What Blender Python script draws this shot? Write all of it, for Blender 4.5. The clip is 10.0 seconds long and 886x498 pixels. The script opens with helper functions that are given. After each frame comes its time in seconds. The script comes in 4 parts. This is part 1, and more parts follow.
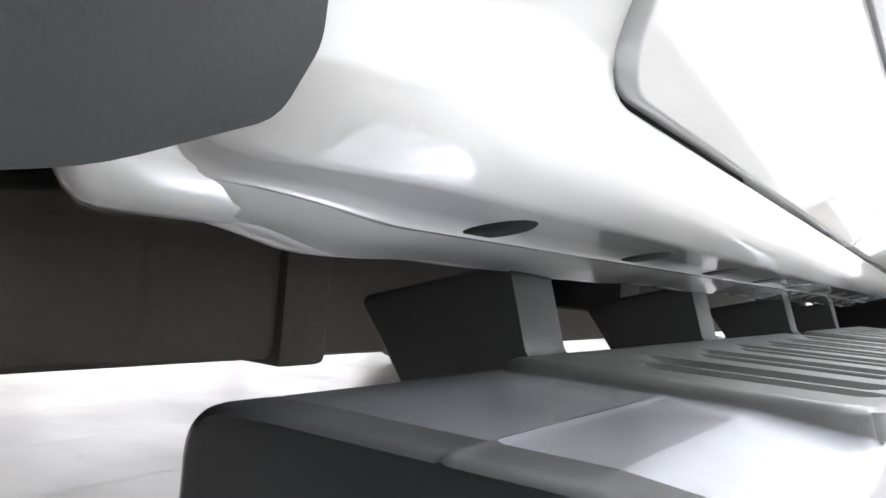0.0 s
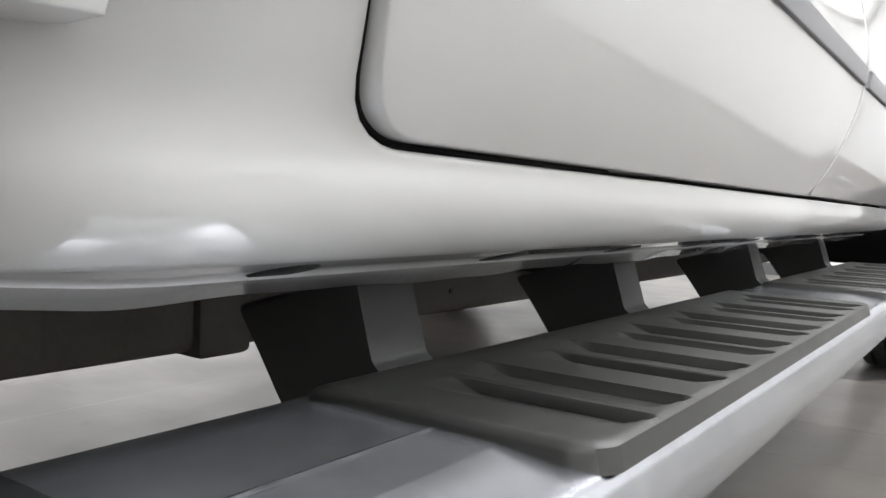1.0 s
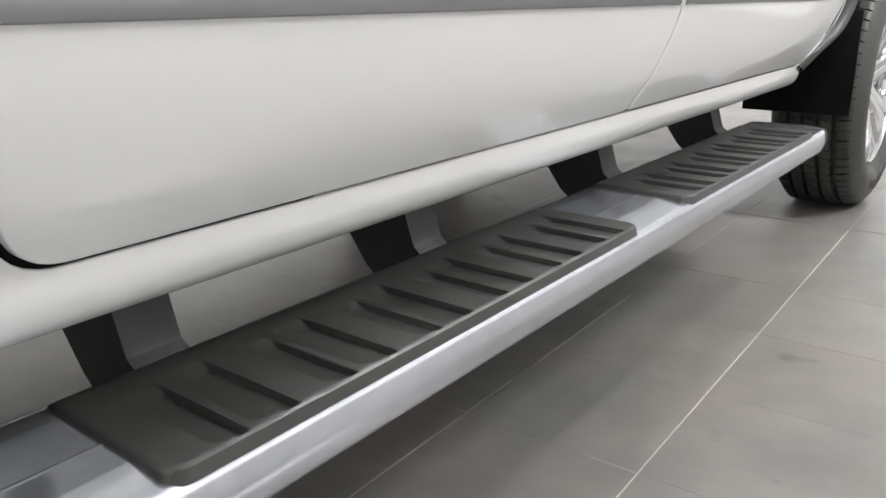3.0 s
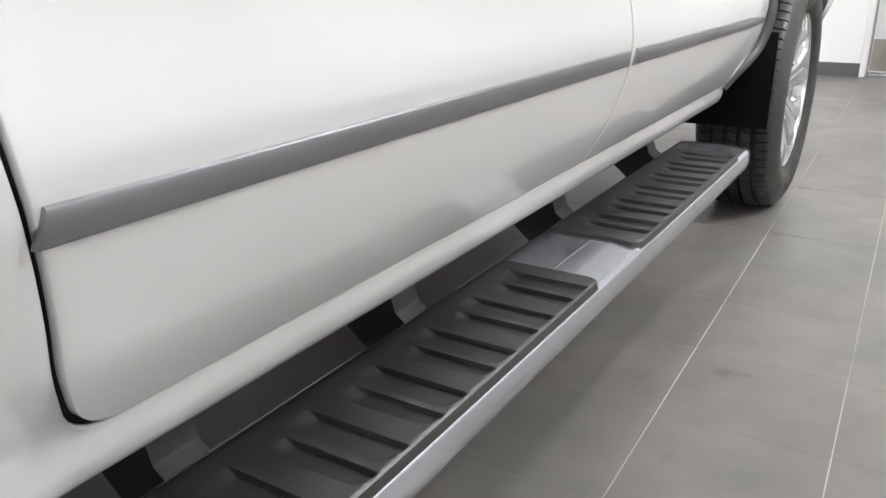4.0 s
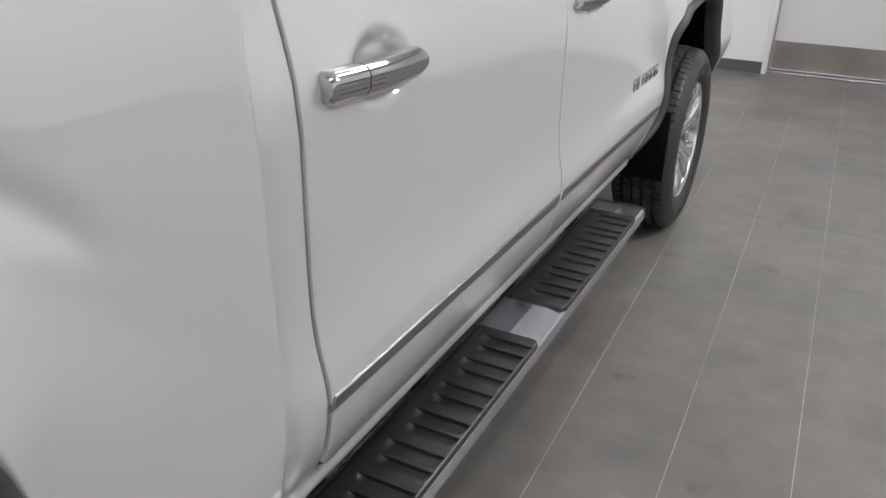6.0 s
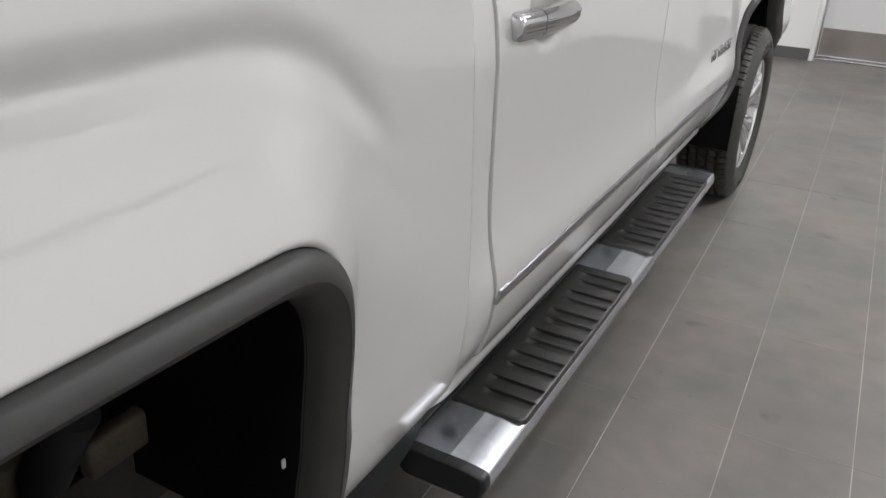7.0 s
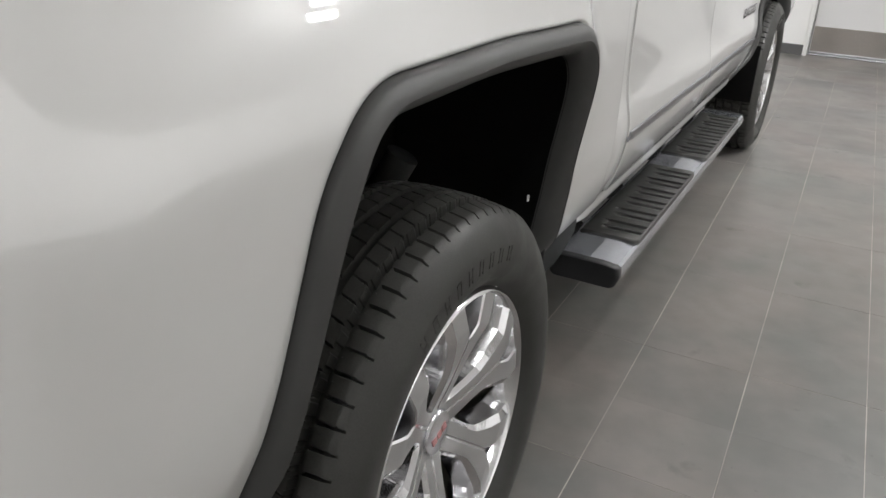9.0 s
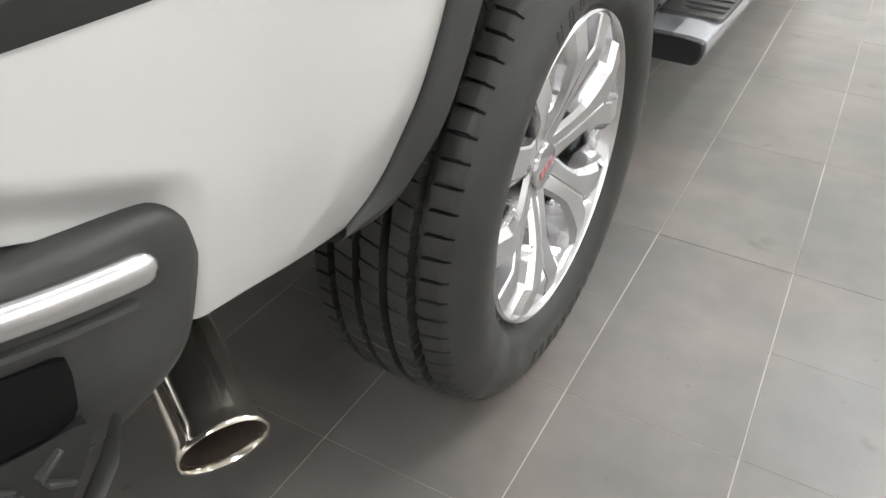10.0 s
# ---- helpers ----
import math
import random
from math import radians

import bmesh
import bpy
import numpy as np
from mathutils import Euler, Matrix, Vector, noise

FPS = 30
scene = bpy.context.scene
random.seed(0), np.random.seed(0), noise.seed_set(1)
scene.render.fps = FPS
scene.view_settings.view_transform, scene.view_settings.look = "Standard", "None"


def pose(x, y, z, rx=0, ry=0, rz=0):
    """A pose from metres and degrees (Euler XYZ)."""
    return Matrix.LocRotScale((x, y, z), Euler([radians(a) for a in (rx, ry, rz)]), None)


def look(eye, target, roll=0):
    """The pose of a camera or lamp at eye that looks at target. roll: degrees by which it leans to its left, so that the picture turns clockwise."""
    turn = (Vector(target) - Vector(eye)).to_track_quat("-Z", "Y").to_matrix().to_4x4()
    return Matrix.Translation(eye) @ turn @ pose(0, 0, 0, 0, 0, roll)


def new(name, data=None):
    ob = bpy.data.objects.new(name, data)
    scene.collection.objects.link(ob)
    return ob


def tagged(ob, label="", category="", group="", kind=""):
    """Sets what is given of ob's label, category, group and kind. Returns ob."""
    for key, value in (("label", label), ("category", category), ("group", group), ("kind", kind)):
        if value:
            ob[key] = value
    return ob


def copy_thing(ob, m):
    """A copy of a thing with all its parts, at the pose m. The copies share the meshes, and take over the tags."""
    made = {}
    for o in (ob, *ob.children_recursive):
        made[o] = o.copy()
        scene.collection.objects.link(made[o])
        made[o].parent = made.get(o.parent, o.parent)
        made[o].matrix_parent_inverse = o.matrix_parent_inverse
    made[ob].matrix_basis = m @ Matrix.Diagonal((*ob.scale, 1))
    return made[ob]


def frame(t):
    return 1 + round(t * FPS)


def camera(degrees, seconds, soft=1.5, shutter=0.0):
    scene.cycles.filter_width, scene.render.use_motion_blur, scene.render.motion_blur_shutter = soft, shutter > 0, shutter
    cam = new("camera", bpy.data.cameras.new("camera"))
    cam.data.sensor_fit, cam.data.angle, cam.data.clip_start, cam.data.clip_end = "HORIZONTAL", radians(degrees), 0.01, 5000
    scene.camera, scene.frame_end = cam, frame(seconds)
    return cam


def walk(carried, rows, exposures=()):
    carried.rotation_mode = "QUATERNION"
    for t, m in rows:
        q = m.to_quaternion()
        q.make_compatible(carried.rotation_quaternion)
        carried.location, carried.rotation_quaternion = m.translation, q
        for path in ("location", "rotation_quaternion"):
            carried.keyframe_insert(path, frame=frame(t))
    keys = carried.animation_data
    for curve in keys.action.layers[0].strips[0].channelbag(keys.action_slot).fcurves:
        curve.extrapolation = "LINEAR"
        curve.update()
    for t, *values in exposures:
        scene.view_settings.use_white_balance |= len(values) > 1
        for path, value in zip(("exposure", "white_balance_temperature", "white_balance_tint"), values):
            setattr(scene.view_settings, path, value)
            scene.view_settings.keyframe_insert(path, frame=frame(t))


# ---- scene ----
cam = camera(59.0, 10.0)
PATH = [
    (0, (1.072, 0.713, 0.406), (-0.028, 2.382, 0.471), 4.8),
    (0.3, (1.105, 0.728, 0.431), (-0.033, 2.373, 0.444), 3.1),
    (0.5, (1.125, 0.736, 0.441), (-0.034, 2.366, 0.43), 2.2),
    (1, (1.181, 0.77, 0.465), (0.008, 2.386, 0.353), 1.9),
    (1.5, (1.252, 0.829, 0.482), (0.06, 2.413, 0.218), 1.4),
    (2, (1.344, 0.881, 0.526), (0.14, 2.429, 0.132), 0.7),
    (2.5, (1.432, 0.871, 0.621), (0.228, 2.373, 0.078), -0.3),
    (2.7, (1.475, 0.854, 0.648), (0.275, 2.343, 0.055), -0.6),
    (3.8, (1.448, 0.758, 0.75), (0.414, 2.34, 0.094), -1.0),
    (4, (1.425, 0.76, 0.811), (0.431, 2.355, 0.127), -0.7),
    (4.5, (1.436, 0.72, 1.083), (0.514, 2.336, 0.349), -1.0),
    (5, (1.504, 0.63, 1.266), (0.654, 2.263, 0.484), -0.4),
    (5.2, (1.531, 0.561, 1.275), (0.696, 2.197, 0.484), -0.3),
    (6.3, (1.595, 0.088, 1.417), (0.77, 1.693, 0.554), 1.7),
    (6.5, (1.557, 0.033, 1.399), (0.725, 1.63, 0.529), 1.8),
    (7, (1.51, -0.145, 1.369), (0.648, 1.435, 0.499), 2.0),
    (7.5, (1.488, -0.353, 1.364), (0.622, 1.233, 0.507), 2.1),
    (8, (1.45, -0.613, 1.321), (0.594, 0.987, 0.479), 2.7),
    (8.5, (1.473, -0.806, 1.286), (0.632, 0.809, 0.459), 2.8),
    (9, (1.487, -0.948, 1.205), (0.65, 0.675, 0.389), 2.7),
    (9.5, (1.45, -1.023, 1.085), (0.62, 0.555, 0.179), 2.9),
    (10, (1.393, -1.069, 0.987), (0.617, 0.395, -0.134), 2.8),
]
# seconds, stops, and the white balance in kelvin and tint
EXPOSURES = [
    (0, 0.45, 6180, 11), (0.5, -0.35, 6300, 10), (1.0, -0.48, 6360, 10), (2.0, -0.49, 6530, 10), (2.5, -0.44, 6470, 10), (4.0, -0.72, 6400, 11), (4.5, -1.37, 6370, 14),
    (5.0, -1.54, 6450, 12), (6.5, -1.46, 6390, 12), (7.5, -1.32, 6480, 10), (8.5, -1.28, 6520, 9), (9.0, -1.17, 6500, 10), (9.5, -0.71, 6500, 9), (10.0, -0.29, 6480, 9)]
walk(cam, [(t, look(eye, target, roll)) for t, eye, target, roll in PATH], EXPOSURES)

# ---------- world and lamps ----------
world = bpy.data.worlds.new("world")
scene.world = world
world.use_nodes = True
world.node_tree.nodes["Background"].inputs[0].default_value = (1.0, 0.98, 0.96, 1)
world.node_tree.nodes["Background"].inputs[1].default_value = 0.06


def area_lamp(name, x, y, z, sx, sy, power):
    data = bpy.data.lights.new(name, "AREA")
    data.shape, data.size, data.size_y, data.energy = "RECTANGLE", sx, sy, power
    data.color = (0.99, 0.985, 0.985)
    ob = new(name, data)
    ob.matrix_basis = pose(x, y, z)
    return ob


# rows of lamps over the showroom; unseen ones turned towards the far and end walls are added to brighten them: x, y,
# turn about x, turn about y, power
LAMPS = [(x, y, 0, 0, power) for x, power in ((-2.2, 55), (-0.1, 80), (2.1, 54)) for y in (-3.4, 0.5, 4.4)]
LAMPS = [(x, y, rx, ry, power * (1.6 if y < 0 else 0.8 if x > 2 and y < 1 else 1.0)) for x, y, rx, ry, power in LAMPS]
LAMPS += [(3.9, y, 0, -68, 330) for y in (-2.9, 1.0, 4.9)] + [(x, 3.4, 68, 0, 390) for x in (0.9, 3.1)]
for lx, ly, rx, ry, power in LAMPS:
    lamp = area_lamp("ceiling_lamp", lx, ly, 3.36 if rx == ry else 3.3, 0.3, 1.5, power)
    lamp.matrix_basis = lamp.matrix_basis @ pose(0, 0, 0, rx, ry, 90 if rx else 0)


# ---------- materials ----------
def material(name, colour, rough=0.5, metal=0.0, coat=0.0, vary=0.08, scale=6.0, fine=120.0, bump=0.0, rough_vary=0.0, spec=0.5, pieces=False):
    """A Principled surface whose colour and gloss drift at two scales, with a fine relief."""
    m = bpy.data.materials.new(name)
    m.use_nodes = True
    n, l = m.node_tree.nodes, m.node_tree.links
    b = n["Principled BSDF"]
    b.inputs["Metallic"].default_value = metal
    b.inputs["Roughness"].default_value = rough
    b.inputs["Specular IOR Level"].default_value = spec
    b.inputs["Coat Weight"].default_value = coat
    b.inputs["Coat Roughness"].default_value = 0.02
    b.inputs["Coat IOR"].default_value = 2.1
    tc = n.new("ShaderNodeTexCoord")
    big, small = n.new("ShaderNodeTexNoise"), n.new("ShaderNodeTexNoise")
    big.inputs["Scale"].default_value, big.inputs["Detail"].default_value = scale, 4
    small.inputs["Scale"].default_value, small.inputs["Detail"].default_value = fine, 3
    where = tc.outputs["Object"]
    if pieces:
        info, off, vec = n.new("ShaderNodeObjectInfo"), n.new("ShaderNodeMath"), n.new("ShaderNodeVectorMath")
        off.operation, off.inputs[1].default_value = "MULTIPLY", 60.0
        l.new(info.outputs["Random"], off.inputs[0])
        vec.operation = "ADD"
        l.new(where, vec.inputs[0])
        l.new(off.outputs[0], vec.inputs[1])
        where = vec.outputs[0]
    l.new(where, big.inputs["Vector"])
    l.new(where, small.inputs["Vector"])
    add = n.new("ShaderNodeMath")
    add.operation = "ADD"
    l.new(big.outputs["Fac"], add.inputs[0])
    l.new(small.outputs["Fac"], add.inputs[1])
    ramp = n.new("ShaderNodeMapRange")
    ramp.inputs["From Min"].default_value, ramp.inputs["From Max"].default_value = 0.6, 1.4
    ramp.inputs["To Min"].default_value, ramp.inputs["To Max"].default_value = 1 - vary, 1 + vary
    l.new(add.outputs[0], ramp.inputs["Value"])
    mul = n.new("ShaderNodeVectorMath")
    mul.operation = "SCALE"
    mul.inputs[0].default_value = colour[:3]
    l.new(ramp.outputs[0], mul.inputs["Scale"])
    l.new(mul.outputs[0], b.inputs["Base Color"])
    if rough_vary:
        rr = n.new("ShaderNodeMapRange")
        rr.inputs["From Min"].default_value, rr.inputs["From Max"].default_value = 0.35, 0.65
        rr.inputs["To Min"].default_value, rr.inputs["To Max"].default_value = max(rough - rough_vary, 0.01), rough + rough_vary
        l.new(big.outputs["Fac"], rr.inputs["Value"])
        l.new(rr.outputs[0], b.inputs["Roughness"])
    if bump:
        bp = n.new("ShaderNodeBump")
        bp.inputs["Strength"].default_value, bp.inputs["Distance"].default_value = 1.0, bump
        l.new(small.outputs["Fac"], bp.inputs["Height"])
        l.new(bp.outputs[0], b.inputs["Normal"])
    return m


PAINT = material("white_paint", (0.63, 0.63, 0.618), 0.32, coat=1.0, vary=0.012, scale=2.0, fine=900, spec=0.4)
FLARE = material("grey_plastic", (0.038, 0.038, 0.0365), 0.5, vary=0.06, fine=900, bump=0.0002)
BLACK = material("black_plastic", (0.007, 0.007, 0.007), 0.5, vary=0.15, fine=500, bump=0.0002)
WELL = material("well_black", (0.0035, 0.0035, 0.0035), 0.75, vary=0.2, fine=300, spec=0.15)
CAP = material("cap_plastic", (0.018, 0.019, 0.020), 0.38, vary=0.1, scale=12, fine=300)
GUARD = material("guard_plastic", (0.013, 0.0145, 0.015), 0.5, vary=0.15, fine=500, bump=0.0001, spec=0.15)
RUBBER = material("tyre_rubber", (0.033, 0.033, 0.030), 0.47, vary=0.25, scale=14, fine=400, bump=0.0003, rough_vary=0.08, spec=0.35)
PAD = material("step_rubber", (0.0135, 0.0138, 0.012), 0.40, vary=0.2, scale=9, fine=900, bump=0.00008, rough_vary=0.04, spec=0.85)
ALU = material("polished_steel", (0.66, 0.685, 0.74), 0.21, metal=0.93, vary=0.12, scale=10, fine=60, rough_vary=0.03)
CHROME = material("chrome", (0.60, 0.60, 0.62), 0.05, metal=1.0, vary=0.02, rough_vary=0.02)
RIM = material("polished_aluminium", (0.72, 0.72, 0.735), 0.14, metal=1.0, vary=0.03, scale=10, fine=300, rough_vary=0.06)
RIM_FACE = material("machined_aluminium", (0.58, 0.58, 0.585), 0.38, metal=1.0, vary=0.04, scale=12, fine=400, rough_vary=0.05)
BRACKET = material("bracket_black", (0.032, 0.033, 0.032), 0.5, vary=0.1, fine=400, bump=0.0002, spec=0.35)
FRAME = material("frame_wax", (0.045, 0.040, 0.032), 0.6, vary=0.25, scale=9, fine=90, bump=0.0006)
# wax lighter than the frame's: light caught on the suspension is in the colour
LIT_TAN = material("tan_wax", (0.15, 0.13, 0.095), 0.55, vary=0.25, scale=14, fine=120, bump=0.0004)
WALL = material("white_wall_paint", (0.86, 0.86, 0.85), 0.6, vary=0.015, scale=1.5, fine=250, bump=0.0002)
CEIL = material("ceiling_paint", (0.78, 0.78, 0.77), 0.8, vary=0.02)
BASE = material("baseboard_vinyl", (0.10, 0.10, 0.10), 0.5, vary=0.06)
STEEL = material("kick_plate_steel", (0.46, 0.43, 0.40), 0.38, metal=1.0, vary=0.12, scale=3.5, fine=200, rough_vary=0.05)


def floor_material(name, light, dark, low, high, scale, rough, stains):
    """Two tones that drift over the floor, with a finer mottle, scuffs and a few dark stains."""
    m = bpy.data.materials.new(name)
    m.use_nodes = True
    n, l = m.node_tree.nodes, m.node_tree.links
    b = n["Principled BSDF"]
    geo = n.new("ShaderNodeNewGeometry")
    def noise(s, detail, off):
        t, v = n.new("ShaderNodeTexNoise"), n.new("ShaderNodeVectorMath")
        v.operation, v.inputs[1].default_value = "ADD", (off, off * 1.7, 0)
        l.new(geo.outputs["Position"], v.inputs[0])
        l.new(v.outputs[0], t.inputs["Vector"])
        t.inputs["Scale"].default_value, t.inputs["Detail"].default_value = s, detail
        return t.outputs["Fac"]
    def span(src, a0, a1, b0, b1):
        r = n.new("ShaderNodeMapRange")
        for k, v in zip(("From Min", "From Max", "To Min", "To Max"), (a0, a1, b0, b1)):
            r.inputs[k].default_value = v
        l.new(src, r.inputs["Value"])
        return r.outputs[0]
    mix = n.new("ShaderNodeMix")
    mix.data_type = "RGBA"
    mix.inputs["A"].default_value, mix.inputs["B"].default_value = (*dark, 1), (*light, 1)
    l.new(span(noise(scale, 5, 3.1), low, high, 0, 1), mix.inputs["Factor"])
    fac = span(noise(9.0, 8, 8.3), 0.3, 0.7, 0.90, 1.10)
    info = n.new("ShaderNodeObjectInfo")
    each = span(info.outputs["Random"], 0, 1, 0.96, 1.04)
    both = n.new("ShaderNodeMath")
    both.operation = "MULTIPLY"
    l.new(fac, both.inputs[0])
    l.new(each, both.inputs[1])
    fac = both.outputs[0]
    if stains:
        dirt = n.new("ShaderNodeMath")
        dirt.operation = "MULTIPLY"
        l.new(fac, dirt.inputs[0])
        l.new(span(noise(5.5, 7, 21.7), 0.66, 0.76, 1.0, 0.55), dirt.inputs[1])
        fac = dirt.outputs[0]
        scuff = n.new("ShaderNodeMath")
        scuff.operation = "MULTIPLY"
        l.new(fac, scuff.inputs[0])
        l.new(span(noise(38.0, 3, 44.0), 0.70, 0.78, 1.0, 0.72), scuff.inputs[1])
        fac = scuff.outputs[0]
    sc = n.new("ShaderNodeVectorMath")
    sc.operation = "SCALE"
    l.new(mix.outputs["Result"], sc.inputs[0])
    l.new(fac, sc.inputs["Scale"])
    l.new(sc.outputs[0], b.inputs["Base Color"])
    l.new(span(noise(3.0, 4, 5.5), 0.3, 0.7, rough - 0.05, rough + 0.07), b.inputs["Roughness"])
    bp = n.new("ShaderNodeBump")
    bp.inputs["Distance"].default_value = 0.00005
    l.new(noise(60, 4, 1.0), bp.inputs["Height"])
    l.new(bp.outputs[0], b.inputs["Normal"])
    return m


TILE = floor_material("floor_tile", (0.194, 0.174, 0.161), (0.141, 0.141, 0.1325), 0.34, 0.66, 2.2, 0.35, True)
GROUT = floor_material("floor_grout", (0.46, 0.42, 0.37), (0.23, 0.213, 0.195), 0.35, 0.56, 1.3, 0.7, False)
BRAKE = material("brake_bronze", (0.16, 0.135, 0.08), 0.45, metal=0.7, vary=0.15, scale=20, fine=200)
TRIM = material("trim_chrome", (0.31, 0.31, 0.33), 0.32, metal=1.0, vary=0.02)
CHROME_SATIN = material("bright_chrome", (0.80, 0.80, 0.81), 0.19, metal=1.0, vary=0.02, rough_vary=0.03)
CHROME_DARK = material("exhaust_steel", (0.82, 0.78, 0.70), 0.15, metal=0.95, vary=0.12, scale=18, rough_vary=0.05)
GLASS = material("tinted_glass", (0.02, 0.022, 0.022), 0.05, vary=0.02)
SOOT = material("soot", (0.035, 0.024, 0.017), 0.85, vary=0.3, scale=30)
LENS = material("clear_lens", (0.06, 0.06, 0.056), 0.2, coat=0.6, vary=0.1, scale=12)
DOOR_WHITE = material("door_paint", (0.86, 0.86, 0.86), 0.4, vary=0.012, scale=1.5)
TREAD = material("step_tread_rubber", (0.012, 0.013, 0.0125), 0.4, vary=0.2, scale=14, fine=400, bump=0.0002)
FADED_RED = material("faded_red", (0.45, 0.20, 0.20), 0.4, vary=0.1)
RED = material("red_lens", (0.50, 0.006, 0.008), 0.3, coat=0.4, vary=0.05)


# ---------- mesh helpers ----------
def mesh_object(name, verts, faces, mat, parent=None, label="", smooth=True):
    me = bpy.data.meshes.new(name)
    me.from_pydata([tuple(map(float, v)) for v in verts], [], [tuple(map(int, f)) for f in faces])
    me.materials.append(mat)
    if smooth:
        me.shade_smooth()
        me.set_sharp_from_angle(angle=radians(38))
    ob = new(name, me)
    if parent:
        ob.parent = parent
    if label:
        ob["label"] = label
    return ob


def part(name, bm, mat, parent, label="", smooth=True):
    me = bpy.data.meshes.new(name)
    bm.to_mesh(me)
    bm.free()
    me.materials.append(mat)
    if smooth:
        me.shade_smooth()
        me.set_sharp_from_angle(angle=radians(38))
    ob = new(name, me)
    if parent:
        ob.parent = parent
    if label:
        ob["label"] = label
    return ob


def empty(name, m=None):
    ob = new(name)
    ob.empty_display_size = 0.2
    if m:
        ob.matrix_basis = m
    return ob


def grid_faces(n, m, start=0, wrap_n=False, wrap_m=False, flip=False):
    out = []
    for i in range(n if wrap_n else n - 1):
        for j in range(m if wrap_m else m - 1):
            a, b = start + i * m + j, start + ((i + 1) % n) * m + j
            c, d = start + ((i + 1) % n) * m + (j + 1) % m, start + i * m + (j + 1) % m
            out.append((a, d, c, b) if flip else (a, b, c, d))
    return out


def box(bm, x0, x1, y0, y1, z0, z1, bevel=0.0, segments=2):
    made = bmesh.ops.create_cube(bm, size=1.0)["verts"]
    for v in made:
        v.co = ((x0 + x1) / 2 + v.co.x * (x1 - x0), (y0 + y1) / 2 + v.co.y * (y1 - y0), (z0 + z1) / 2 + v.co.z * (z1 - z0))
    if bevel:
        edges = list({e for v in made for e in v.link_edges})
        bmesh.ops.bevel(bm, geom=edges, offset=bevel, segments=segments, profile=0.5, affect="EDGES")


def rounded(points, radii, step=0.012, closed=False):
    """A polyline whose corners are rounded by the given radii, as an array of points."""
    pts = [np.array(p, float) for p in points]
    out = []
    n = len(pts)
    for i, p in enumerate(pts):
        if not closed and i in (0, n - 1):
            out.append(p)
            continue
        a, b = pts[i - 1], pts[(i + 1) % n]
        u, v = (a - p) / np.linalg.norm(a - p), (b - p) / np.linalg.norm(b - p)
        half = math.acos(max(-1, min(1, float(u @ v)))) / 2
        r = radii[i]
        t = min(r / max(math.tan(half), 1e-6), 0.49 * np.linalg.norm(a - p), 0.49 * np.linalg.norm(b - p))
        if t < 1e-5:
            out.append(p)
            continue
        s, e = p + u * t, p + v * t
        k = max(3, int(t * 1.6 / step))
        for q in range(k + 1):
            f = q / k
            out.append((1 - f) ** 2 * s + 2 * f * (1 - f) * (0.93 * p + 0.07 * (s + e) / 2) + f * f * e)
    return np.array(out)


def resample(line, n, closed=False):
    line = np.asarray(line, float)
    if closed:
        line = np.vstack([line, line[:1]])
    d = np.r_[0, np.cumsum(np.linalg.norm(np.diff(line, axis=0), axis=1))]
    s = np.linspace(0, d[-1], n + 1)[:-1] if closed else np.linspace(0, d[-1], n)
    return np.stack([np.interp(s, d, line[:, k]) for k in range(line.shape[1])], axis=1)


def smooth_curve(knots, blur):
    """A function through the knots (z, x), with its corners rounded over the length blur."""
    z, x = np.array(knots, float).T
    zz = np.linspace(z[0] - 0.3, z[-1] + 0.3, 1600)
    h = zz[1] - zz[0]
    lo = (x[1] - x[0]) / (z[1] - z[0])
    hi = (x[-1] - x[-2]) / (z[-1] - z[-2])
    v = np.interp(zz, z, x) + np.minimum(zz - z[0], 0) * lo + np.maximum(zz - z[-1], 0) * hi
    k = np.arange(-int(3 * blur / h), int(3 * blur / h) + 1) * h
    g = np.exp(-0.5 * (k / blur) ** 2)
    vs = np.convolve(np.pad(v, len(k) // 2, mode="reflect", reflect_type="odd"), g / g.sum(), "valid")
    return lambda q: np.interp(q, zz, vs)


def sstep(a, b, v):
    t = np.clip((np.asarray(v, float) - a) / (b - a), 0, 1)
    return t * t * (3 - 2 * t)


